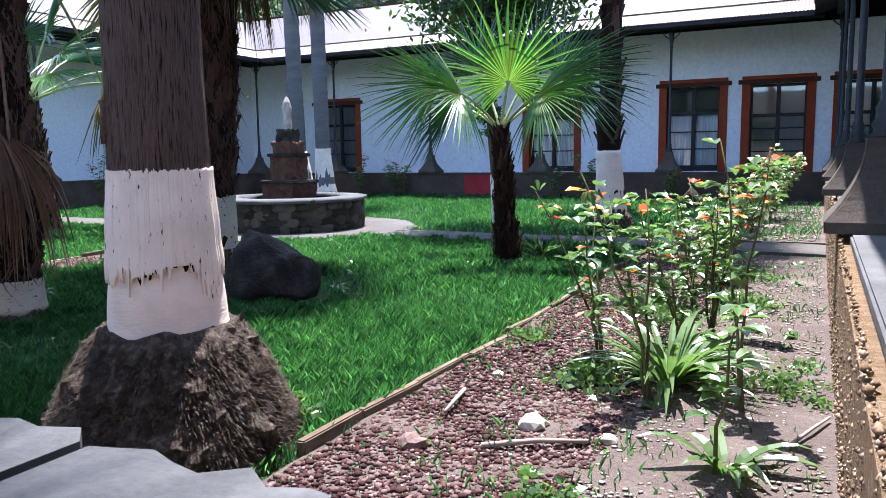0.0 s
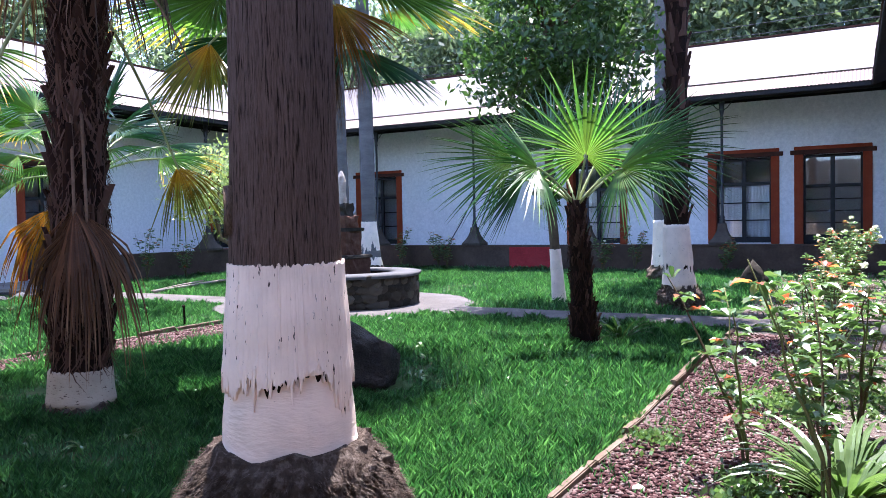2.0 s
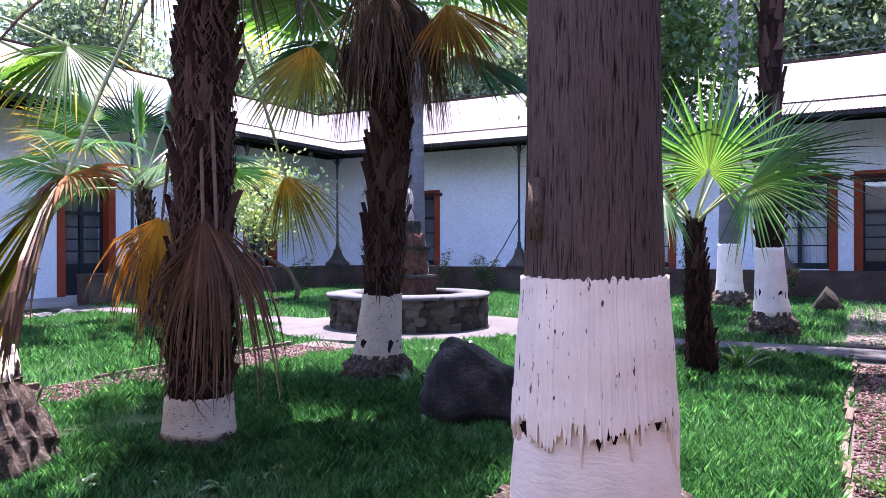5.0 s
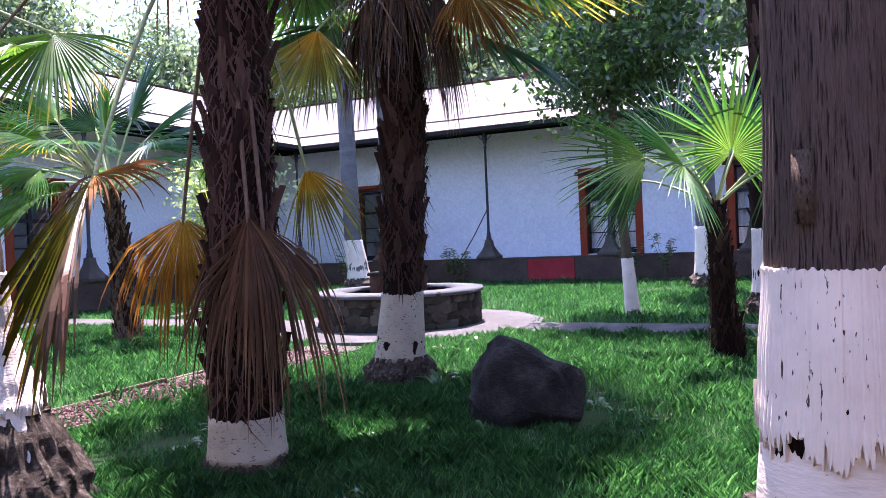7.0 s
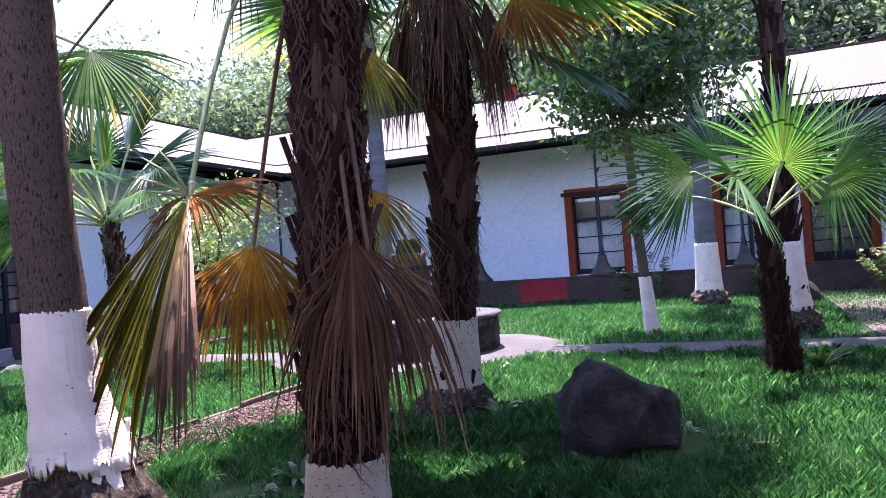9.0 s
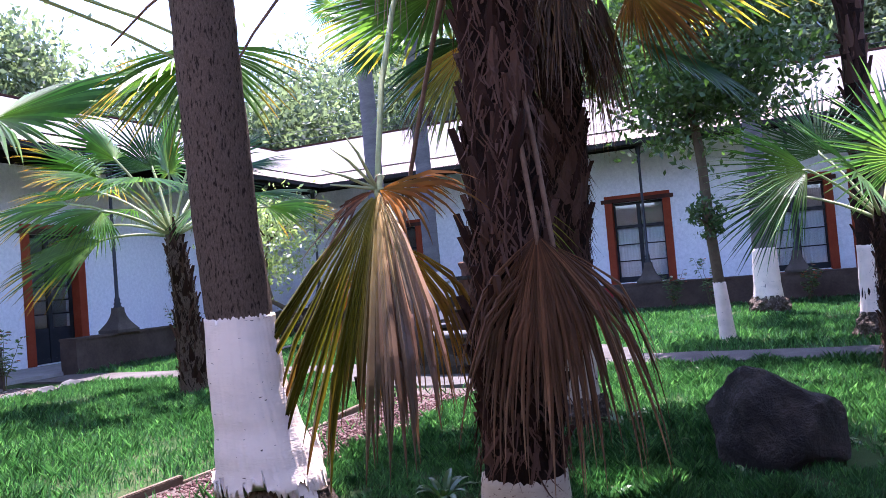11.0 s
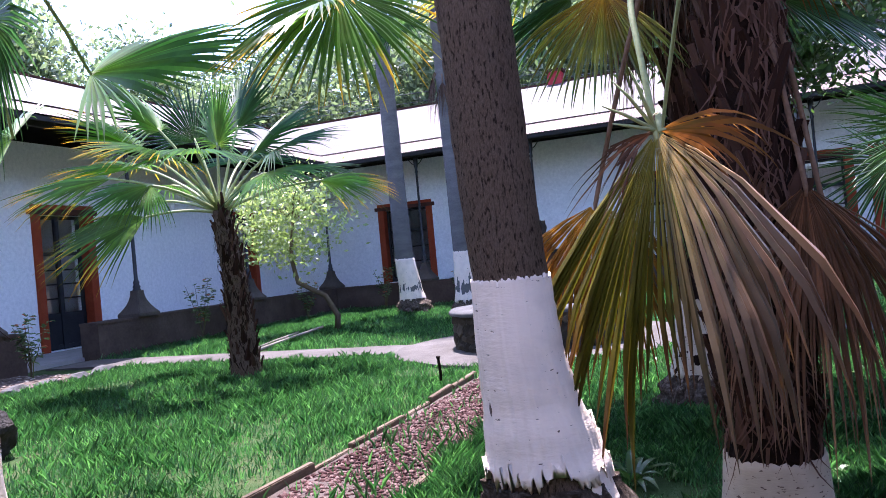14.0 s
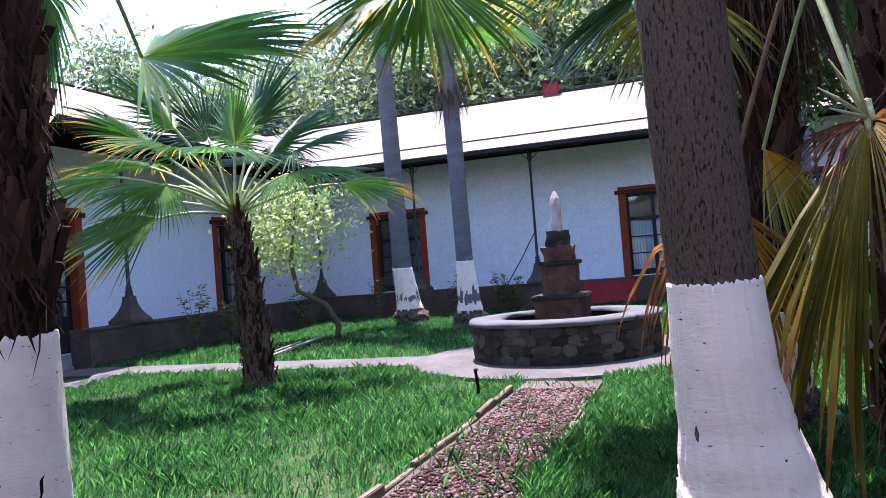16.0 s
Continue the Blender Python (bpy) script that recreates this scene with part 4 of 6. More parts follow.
for i, (r, za, zb, mt, ro) in enumerate(tiers):
    bm = boxed(-r, r, -r, r, za, zb)
    bmesh.ops.subdivide_edges(bm, edges=bm.edges[:], cuts=5, use_grid_fill=True)
    for x in bm.verts:
        x.co += Vector((noise.noise(x.co * 9), noise.noise(x.co * 9 + Vector((9, 0, 0))), noise.noise(x.co * 9 + Vector((0, 9, 0))))) * 0.035
    part("tier", bm, M[mt], fountain, "rough weathered stone tier")
    if i in (0, 1):
        bm = boxed(-r - 0.035, r + 0.035, -r - 0.035, r + 0.035, zb - 0.035, zb + 0.02, bevel=0.012)
        bmesh.ops.subdivide_edges(bm, edges=bm.edges[:], cuts=3, use_grid_fill=True)
        for x in bm.verts:
            x.co += Vector((noise.noise(x.co * 14), noise.noise(x.co * 14 + Vector((9, 0, 0))), 0)) * 0.02
        part("ledge", bm, M["mortar"], fountain)
fin = [(0.085, 1.55), (0.09, 1.64), (0.075, 1.72), (0.085, 1.8), (0.09, 1.9), (0.07, 1.98), (0.03, 2.05), (0.012, 2.07)]
v, f = lathe(fin, 14, 0.35, 5, 9.0)
part("finial", mesh_of("finial", [(x * 0.8, y * 0.8, z) for x, y, z in v], f, M["palestone"]), None, fountain, "pale carved stone finial")

# ---- rocks ----


def cut_rock(corners, seed, cuts=4, rough=0.045):
    """An angular rock: the hull of a few corners, with a worn, pitted surface."""
    bm = bmesh.new()
    for p in corners:
        bm.verts.new(p)
    made = bmesh.ops.convex_hull(bm, input=bm.verts[:])
    loose = [x for x in bm.verts if not x.link_faces]
    bmesh.ops.delete(bm, geom=loose, context="VERTS")
    bmesh.ops.bevel(bm, geom=bm.edges[:], offset=0.014, segments=1, affect="EDGES")
    bmesh.ops.triangulate(bm, faces=bm.faces[:])
    bmesh.ops.subdivide_edges(bm, edges=bm.edges[:], cuts=cuts, use_grid_fill=True)
    for x in bm.verts:
        q = x.co * 4 + Vector((seed, 0, 0))
        x.co += Vector((noise.noise(q), noise.noise(q + Vector((7, 0, 0))), noise.noise(q + Vector((0, 7, 0))))) * rough
        q = x.co * 17 + Vector((seed, 0, 0))
        x.co += Vector((noise.noise(q), noise.noise(q + Vector((7, 0, 0))), noise.noise(q + Vector((0, 7, 0))))) * rough * 0.35
    return bm


solo("boulder", cut_rock([(-0.42, -0.05, 0.15), (-0.38, 0.2, 0.3), (-0.3, -0.15, 0.42), (-0.22, 0.05, 0.56), (-0.05, -0.1, 0.5), (0.12, -0.2, 0.38), (0.34, -0.05, 0.34), (0.38, 0.15, 0.2), (0.28, -0.2, 0.02), (-0.05, -0.32, 0.1), (-0.25, -0.25, 0.0), (0.1, 0.3, 0.35), (0.0, 0.35, 0.0), (-0.36, 0.0, -0.1), (0.3, 0.1, -0.1)], 1, 4, 0.045), M["rock"], "big dark angular volcanic boulder in the grass", "rock", m=Matrix.Translation((-1.6, 6.22, 0.0)), smooth=True)
solo("boulder", cut_rock([(-0.32, 0, 0), (-0.1, -0.1, 0.4), (0.0, 0.05, 0.5), (0.12, -0.1, 0.36), (0.3, 0, 0.1), (0.28, 0.2, 0), (-0.2, 0.3, 0), (0, -0.3, 0), (0.1, -0.25, 0.12), (-0.25, -0.15, 0.15)], 4), M["stone"], "small brown pointed boulder near the low wall", "rock", m=Matrix.Translation((4.35, 15.0, -0.02)), smooth=True)
solo("boulder", lumps(0.26, 17, 4, 0.5, (0.9, 0.8, 1.0), 1.6), M["rock"], "dark rough boulder on the lawn edge", "rock", m=Matrix.Translation((-8.02, 8.3, 0.12)))
for i, (x, y, s) in enumerate(((0.27, 3.15, 0.055), (-0.22, 2.95, 0.05), (0.55, 3.0, 0.035), (0.95, 2.7, 0.04), (-1.9, 4.1, 0.05), (0.15, 3.9, 0.03))):
    solo("bed_stone", lumps(s, 50 + i, 2, 0.45, (1.2, 0.9, 0.8)), M["litter"] if i != 1 else M["lava"], "loose rough stone lying on the gravel", "stone", "loose stones in the bed", m=Matrix.Translation((x, y, s * 0.5)))
for a, b, r in (((-0.02, 3.62, 0.03), (-0.1, 3.25, 0.05), 0.011), ((0.05, 2.92, 0.03), (0.46, 2.95, 0.035), 0.012), ((1.2, 2.9, 0.03), (1.5, 3.2, 0.04), 0.008), ((-6.95, 14.3, 0.05), (-6.2, 16.8, 0.12), 0.03), ((-7.1, 14.5, 0.04), (-6.5, 15.6, 0.16), 0.018)):
    mid = (Vector(a) + Vector(b)) / 2 + Vector((0.01, 0.0, 0.012))
    solo("dry_stick", tube_mesh("dry_stick", [a, mid, b], [r, r * 0.9, r * 0.7], M["litter"], 7, 0.15), None, "dry pale stick lying on the ground", "stick", "fallen sticks")
solo("garden_stake", tube_mesh("garden_stake", [(0, 0, -0.1), (0.01, 0, 0.1), (0, 0.01, 0.24), (0.0, 0.0, 0.27)], [0.014, 0.015, 0.014, 0.022], M["bootbark"], 8), None, "short dark garden stake at the lawn edge", "stake", m=Matrix.Translation((-4.37, 9.6, 0.0)))

# ---- palms ----


def trunk_profile(rows, step=0.06):
    """Interpolates (height, radius) rows."""
    out, z = [], rows[0][0]
    while z < rows[-1][0]:
        for (z0, r0), (z1, r1) in zip(rows, rows[1:]):
            if z0 <= z <= z1:
                t = (z - z0) / (z1 - z0)
                t = t * t * (3 - 2 * t)
                out.append((r0 + (r1 - r0) * t, z))
                break
        z += step
    out.append((rows[-1][1], rows[-1][0]))
    return out


def ragged_shell(rows, sides, lean, seed, top=0.012, bottom=0.012, freq=22, thick=0.006, rough=0.03, step=0.04, rfreq=4.0):
    """A thin sleeve round a trunk with uneven upper and lower edges."""
    prof = trunk_profile(rows, step)
    verts, faces = [], []
    n = len(prof)
    for i, (r, z) in enumerate(prof):
        for k in range(sides):
            t = 2 * math.pi * k / sides
            zz = z
            if i == n - 1:
                zz += top * (noise.noise(Vector((t * freq / 3, seed, 0))) * 1.4 + noise.noise(Vector((t * freq, seed, 7))))
            if i == 0:
                zz += bottom * (noise.noise(Vector((t * 1.6, seed, 3))) * 1.5 + noise.noise(Vector((t * freq / 2, seed, 9))))
            w = r * (1 + rough * noise.noise(Vector((math.cos(t) * rfreq, math.sin(t) * rfreq + seed, z * 2.0))))
            ox, oy = lean(zz)
            verts.append((ox + w * math.cos(t), oy + w * math.sin(t), zz))
    for i in range(n - 1):
        for k in range(sides):
            k2 = (k + 1) % sides
            faces.append((i * sides + k, i * sides + k2, (i + 1) * sides + k2, (i + 1) * sides + k))
    base = len(verts)
    for i, sgn in ((0, 1), (n - 1, -1)):
        for k in range(sides):
            x, y, z = verts[i * sides + k]
            ox, oy = lean(z)
            verts.append((ox + (x - ox) * (1 - 3 * thick / 0.2), oy + (y - oy) * (1 - 3 * thick / 0.2), z))
    for k in range(sides):
        k2 = (k + 1) % sides
        faces.append((base + k, base + k2, k2, k))
        faces.append(((n - 1) * sides + k, (n - 1) * sides + k2, base + sides + k2, base + sides + k))
    return verts, faces


boot_meshes = []
for i in range(6):
    rng = random.Random(70 + i)
    bm = bmesh.new()
    L = rng.uniform(0.16, 0.3)
    flare, twist = rng.uniform(0.015, 0.06), rng.uniform(-0.02, 0.02)
    rowsb = []
    for k in range(6):
        t = k / 5
        w = 0.052 * (1 - t) ** 1.3 + rng.uniform(0.008, 0.014)
        d = 0.012 + flare * t ** 1.6
        jag = rng.uniform(-0.006, 0.006)
        x = twist * t * t + jag
        rowsb.append([bm.verts.new((x - w, d - 0.02, L * t)), bm.verts.new((x - w * 0.4, d + 0.004, L * t)), bm.verts.new((x + w * 0.4, d + 0.006, L * t)), bm.verts.new((x + w, d - 0.02, L * t)), bm.verts.new((x, d - 0.014, L * t))])
    for a, b in zip(rowsb, rowsb[1:]):
        for k in range(5):
            bm.faces.new((a[k], a[(k + 1) % 5], b[(k + 1) % 5], b[k]))
    bm.faces.new(rowsb[0][::-1])
    bm.faces.new(rowsb[-1])
    boot_meshes.append(from_bm("leaf_base", bm, M["boot"]))


def shag(trunk, rows, z0, z1, count, seed, lean, length=0.12):
    """Loose brown fibres and torn strips hanging off a trunk, too many to count."""
    rng = np.random.default_rng(seed)
    th, z = rng.uniform(0, 2 * np.pi, count), rng.uniform(z0, z1, count)
    r = np.interp(z, [a for a, _ in rows], [b for _, b in rows]) * rng.uniform(0.98, 1.16, count)
    off = np.array([lean(q) for q in z])
    p = np.stack([off[:, 0] + r * np.cos(th), off[:, 1] + r * np.sin(th), z], 1)
    out = np.stack([np.cos(th), np.sin(th), np.zeros(count)], 1)
    side = np.stack([-np.sin(th), np.cos(th), np.zeros(count)], 1)
    ln = length * (0.3 + rng.random((count, 1)) ** 2)
    w = side * 0.006 * (0.4 + rng.random((count, 1)))
    slope = side * rng.uniform(-0.7, 0.7, (count, 1)) + out * rng.uniform(0.0, 0.45, (count, 1))
    down = np.where(rng.random((count, 1)) < 0.7, -1.0, 0.8) * np.array((0, 0, 1))
    tip = p + (slope + down) * ln
    mid = p + (slope * 0.35 + down * 0.5) * ln + out * 0.008
    v = np.stack([p - w, p + w, mid + w * 0.8, tip, mid - w * 0.8], 1).reshape(-1, 3)
    part("fibre", raw_mesh("fibre", v, np.arange(5 * count).reshape(-1, 5), M["boot"]), None, trunk, "loose brown fibres")["kind"] = "stuff"


def boots(palm, trunk, rows, z0, z1, count, seed, lean=lambda z: (0, 0), size=1.0):
    """Old leaf bases in a spiral up the trunk."""
    rng = random.Random(seed)
    prof = rows
    for i in range(count):
        z = z0 + (z1 - z0) * (i + rng.random()) / count
        r = prof[-1][1]
        for (za, ra), (zb, rb) in zip(prof, prof[1:]):
            if za <= z <= zb:
                r = ra + (rb - ra) * (z - za) / (zb - za)
        a = i * 2.4 + rng.uniform(-0.3, 0.3)
        ox, oy = lean(z)
        s = size * rng.uniform(0.7, 1.3)
        b = part("leaf_base", rng.choice(boot_meshes), None, trunk)
        b.matrix_basis = pose(ox + (r - 0.02) * math.cos(a), oy + (r - 0.02) * math.sin(a), z, rng.uniform(-8, 6), rng.uniform(-16, 16), math.degrees(a) - 90) @ Matrix.Diagonal((s, s, s, 1))


def straight(z):
    return 0.0, 0.0


def slant(*rows):
    """The axis of a leaning trunk: (height, x, y) rows."""

    def at(z):
        for (z0, x0, y0), (z1, x1, y1) in zip(rows, rows[1:]):
            if z <= z1 or z1 == rows[-1][0]:
                t = (z - z0) / (z1 - z0)
                return x0 + (x1 - x0) * t, y0 + (y1 - y0) * t
        return rows[-1][1:]

    return at


def trunk_mesh(rows, mat, lean, seed, sides=32, rough=0.05, freq=4.0, step=0.1):
    v, f = lathe(trunk_profile(rows, step), sides, rough, seed, freq, lean)
    return mesh_of("trunk", v, f, mat, True)


# tall furrowed palm beside the walk, with a swollen fibrous foot
palm_a = thing("palm_tree", "tall furrowed palm with peeling whitewash over a swollen root mass", "palm tree", m=Matrix.Translation((-1.18, 3.02, 0)))
ra = [(0.0, 0.2), (0.5, 0.212), (0.75, 0.2), (1.1, 0.186), (1.5, 0.178), (2.5, 0.17), (10.6, 0.14)]
v, f = lathe(trunk_profile(ra, 0.05), 200)
v = [(x * k, y * k, z) for x, y, z in v for k in (1 + 0.03 * noise.noise(Vector((x * 90, y * 90, z * 1.6))) + 0.025 * noise.noise(Vector((x * 30, y * 30, z * 0.9))) - 0.05 * max(0, noise.noise(Vector((x * 60, y * 60, z * 2.5))) - 0.25),)]
part("trunk", mesh_of("trunk", v, f, M["bark"], False), None, palm_a, "brown deeply furrowed bark")
scar = tube_mesh("scar", [(-0.148, -0.098, 1.2), (-0.148, -0.096, 1.36)], [0.03, 0.03], M["ringbark"], 4)
part("scar", scar, None, palm_a, "small rectangular scar in the bark")
part("paint_band", mesh_of("paint_band", *ragged_shell([(0.43, 0.244), (0.52, 0.225), (0.78, 0.205)], 240, straight, 2, 0.0, 0.075, 60, rough=0.012), M["whitewash_smooth"], True), None, palm_a, "smooth whitewashed lower stem")
part("paint_band", mesh_of("paint_band", *ragged_shell([(0.72, 0.222), (0.85, 0.212), (1.1, 0.196)], 320, straight, 5, 0.01, 0.11, 46, 0.018, 0.013, 0.03, 46), M["whitewash"], False), None, palm_a, "flaking whitewashed bark edge")
# near-black sleeve: shade below the overhanging flakes, put in as colour
part("bark_edge", mesh_of("bark_edge", *ragged_shell([(0.735, 0.2135), (0.83, 0.206), (0.95, 0.19)], 240, straight, 6.3, 0.0, 0.05, 40, 0.01, 0.03, 0.04, 22), M["bootbark"], True), None, palm_a, "broken edge of the bark, blackened for the shade under the flakes")
v, f = lathe(trunk_profile([(-0.08, 0.5), (0.1, 0.47), (0.3, 0.385), (0.42, 0.315), (0.5, 0.262)], 0.02), 96, 0.13, 4, 7.0)
v = [(x * (1 + 0.06 * noise.noise(Vector((x * 40, y * 40, z * 40)))), y * (1 + 0.06 * noise.noise(Vector((x * 38, y * 41, z * 40)))), z + (0.035 * noise.noise(Vector((x * 9, y * 9, 2))) if z > 0.45 else 0)) for x, y, z in v]
roots = part("root_mass", mesh_of("root_mass", v, f, M["roots"], False), None, palm_a, "bulging mass of fibrous roots")
rng = np.random.default_rng(3)
n = 9000
th, zz = rng.uniform(0, 2 * np.pi, n), rng.uniform(0.0, 0.47, n)
rr = np.interp(zz, (0, 0.1, 0.3, 0.42, 0.5), (0.49, 0.47, 0.385, 0.315, 0.262)) * 1.01
p = np.stack([rr * np.cos(th), rr * np.sin(th), zz], 1)
d = np.stack([np.cos(th), np.sin(th), rng.uniform(-0.9, 0.2, n)], 1) * rng.uniform(0.012, 0.045, (n, 1))
s = np.stack([-np.sin(th), np.cos(th), np.zeros(n)], 1) * 0.004
part("root_fibre", raw_mesh("root_fibre", np.stack([p - s, p + s, p + d], 1).reshape(-1, 3), np.arange(3 * n).reshape(-1, 3), M["roots"]), None, palm_a)["kind"] = "stuff"
crown_of_fronds(palm_a, (-1.18, 3.02, 10.55), 22, 0.95, 1.0, ["f_green", "f_deep", "f_tipped"], 11)

# leaning palm with pitted bark
lean_e = slant((0, 0.14, 0.02), (0.43, 0.08, 0.02), (0.9, 0.01, 0.0), (1.13, 0.0, 0.0), (1.5, -0.025, -0.01), (2.1, -0.045, -0.02), (9.2, -0.2, -0.08))
palm_e = thing("palm_tree", "leaning palm with pitted brown bark and a whitewashed flared foot", "palm tree", m=Matrix.Translation((-4.32, 4.76, 0)))
re = [(0.0, 0.3), (0.3, 0.25), (0.5, 0.19), (0.7, 0.155), (0.9, 0.132), (1.13, 0.122), (1.6, 0.12), (2.5, 0.118), (9.2, 0.105)]
part("trunk", trunk_mesh(re, M["ringbark"], lean_e, 3, 48, 0.05, 10, 0.03), None, palm_e, "brown pitted bark")
part("paint_band", mesh_of("paint_band", *ragged_shell([(0.5, 0.208), (0.6, 0.182), (0.75, 0.156), (0.9, 0.14), (1.13, 0.13)], 160, lean_e, 8, 0.012, 0.11, 40, 0.008, 0.03, 0.025, 12), M["whitewash_ring"], True), None, palm_e, "whitewash with ragged lower edge")
v, f = lathe(trunk_profile([(-0.05, 0.36), (0.15, 0.33), (0.35, 0.26), (0.48, 0.205)], 0.02), 72, 0.2, 9, 6.0, lean_e)
part("root_mass", mesh_of("root_mass", v, f, M["roots"], False), None, palm_e, "dark knobbly root foot")
v, f = lathe(trunk_profile([(0.0, 0.17), (0.25, 0.155), (0.5, 0.115), (0.75, 0.07), (0.9, 0.03)], 0.03), 40, 0.1, 12, 6.0, lambda z: (0.25 - 0.23 * z, -0.04))
part("burr", mesh_of("burr", v, f, M["whitewash_ring"], True), None, palm_e, "knobbly whitewashed burr on the stem")
crown_of_fronds(palm_e, (-4.52, 4.68, 9.15), 20, 0.9, 0.95, ["f_green", "f_tipped", "f_deep"], 21)

# shaggy palm hung with dead leaves
palm_b = thing("palm_tree", "shaggy dark palm hung with dead brown fan leaves", "palm tree", m=Matrix.Translation((-3.24, 5.3, 0)))
lean_b = slant((0, 0.0, 0), (1.0, 0.02, 0.0), (2.5, 0.05, 0.01), (4.0, 0.1, 0.0))
rb = [(0.0, 0.2), (0.1, 0.19), (0.35, 0.18), (0.8, 0.17), (1.6, 0.155), (2.5, 0.15), (3.4, 0.14)]
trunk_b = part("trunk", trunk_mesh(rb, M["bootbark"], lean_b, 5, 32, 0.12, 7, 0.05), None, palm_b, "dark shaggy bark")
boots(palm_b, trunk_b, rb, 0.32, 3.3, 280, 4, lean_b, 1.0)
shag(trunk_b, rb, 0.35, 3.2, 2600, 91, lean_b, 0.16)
part("paint_band", mesh_of("paint_band", *ragged_shell([(0.08, 0.215), (0.2, 0.203), (0.31, 0.196)], 80, lean_b, 11, 0.015, 0.02, 24, 0.008, 0.03), M["whitewash_old"], True), None, palm_b, "old whitewash band at the foot")
v, f = lathe(trunk_profile([(-0.05, 0.24), (0.05, 0.235), (0.12, 0.2)], 0.02), 48, 0.2, 19, 8.0)
part("root_mass", mesh_of("root_mass", v, f, M["roots"]), None, palm_b)
top_b = (-3.16, 5.28, 3.3)
add_frond(palm_b, (-3.2, 5.3, 2.9), (-3.05, 5.1, 1.31), (0.02, -0.2, -1), 0.95, "f_dead", "petiole_dry", (0, -1, 0.2), "dead brown fan leaf hanging against the trunk", segments=50, spread=66, gravity=2.4, joined=0.45, seed=1, ragged=0.22)
add_frond(palm_b, (-3.25, 5.3, 2.9), (-3.12, 5.08, 1.36), (-0.12, -0.16, -1), 0.85, "f_dead", "petiole_dry", (-0.3, -1, 0.2), "dead brown fan leaf behind another", segments=40, spread=60, gravity=2.4, joined=0.45, seed=7, ragged=0.25)
add_frond(palm_b, (-3.25, 5.35, 3.1), (-3.77, 4.82, 1.57), (-0.06, -0.1, -1), 1.02, "f_half", "petiole", (-0.1, -1, 0.55), "half-dead fan leaf, olive on one side and withered brown on the other, on a long pale stalk", segments=46, spread=46, gravity=1.15, joined=0.7, seed=2, ragged=0.16, fold=0.75, arch=1.5, via=(-3.7, 5.55, 2.9), width=0.013)
add_frond(palm_b, (-3.755, 4.84, 1.63), (-3.76, 4.81, 1.575), (0.8, -0.35, 0.1), 0.42, "f_dying", "petiole", (-0.1, -0.5, 1), "orange upper segments of the half-dead leaf", segments=20, spread=62, gravity=1.1, joined=0.5, seed=9, ragged=0.25, fold=0.6)
add_frond(palm_b, (-3.755, 4.84, 1.63), (-3.78, 4.83, 1.575), (-0.8, 0.1, -0.25), 0.36, "f_dead", "petiole_dry", (-0.1, -0.5, 1), "withered short segments behind the hub", segments=16, spread=40, gravity=0.8, joined=0.3, seed=10, ragged=0.3, fold=0.6)
for k, (dx, dz) in enumerate(((-0.16, 0.16), (-0.2, 0.08), (-0.1, 0.2), (-0.17, 0.02))):
    splinter = tube_mesh("splinter", [(-0.53, -0.48, 1.58), (-0.53 + dx * 0.6, -0.52, 1.58 + dz * 0.7), (-0.53 + dx, -0.56, 1.58 + dz)], [0.008, 0.006, 0.002], M["petiole"], 5)
    part("splinter", splinter, None, palm_b, "stiff pale broken segment at the leaf's hub")
add_frond(palm_b, (-3.3, 5.4, 2.9), (-3.72, 5.85, 1.4), (-0.05, -0.1, -1), 0.85, "f_dying", "petiole_dry", (0, -1, 0.1), "dead yellow-brown fan leaf", segments=42, spread=75, gravity=2.2, joined=0.45, seed=3, ragged=0.15, graded=True)
add_frond(palm_b, (-3.2, 5.4, 2.9), (-3.1, 6.6, 1.74), (0.45, -0.1, -0.8), 0.72, "f_yellow", "petiole", (0.3, -0.9, 0.5), "yellow and green fan leaf in the sun", segments=30, spread=52, gravity=0.55, joined=0.36, seed=4, fold=0.7)
crown_of_fronds(palm_b, top_b, 11, 0.85, 0.9, ["f_green", "f_deep", "f_tipped"], 31, low=0, gap=(75, 215))
# extra crown above view, added to shade the lawn; its gap lets sun through
crown_of_fronds(palm_b, (-3.16, 5.28, 3.6), 38, 1.15, 1.0, ["f_green", "f_deep", "f_tipped"], 33, low=24, high=58, gap=(66, 215))
for i, (ex, ey, ez, mz) in enumerate(((-4.9, 5.2, 2.35, 3.25), (-4.3, 4.7, 2.0, 3.1), (-2.3, 5.0, 2.2, 3.2))):
    a0, a1, a2 = Vector((-3.2, 5.28, 2.75)), Vector(((-3.2 + ex) / 2, (5.28 + ey) / 2, mz)), Vector((ex, ey, ez))
    arc = [a0 * (1 - t) ** 2 + a1 * 2 * t * (1 - t) + a2 * t * t for t in (0, 0.15, 0.3, 0.45, 0.6, 0.75, 0.9, 1)]
    inv_b = palm_b.matrix_basis.inverted()
    part("bare_stalk", tube_mesh("bare_stalk", [inv_b @ p for p in arc], [0.013, 0.012, 0.011, 0.01, 0.009, 0.008, 0.006, 0.004], M["petiole_dry"], 6), None, palm_b, "long bare drooping leaf stalk")
for i in range(5):
    az = i * 1.3 + 0.3
    hub = (-3.16 + 0.42 * math.cos(az), 5.28 + 0.42 * math.sin(az), 3.25)
    add_frond(palm_b, top_b, hub, (math.cos(az) * 0.3, math.sin(az) * 0.3, -1), 0.8, "f_grey", "petiole_dry", (math.cos(az), math.sin(az), 0.2), "withered leaf hanging under the crown", segments=26, spread=45, gravity=0.8, joined=0.35, seed=40 + i, ragged=0.25)

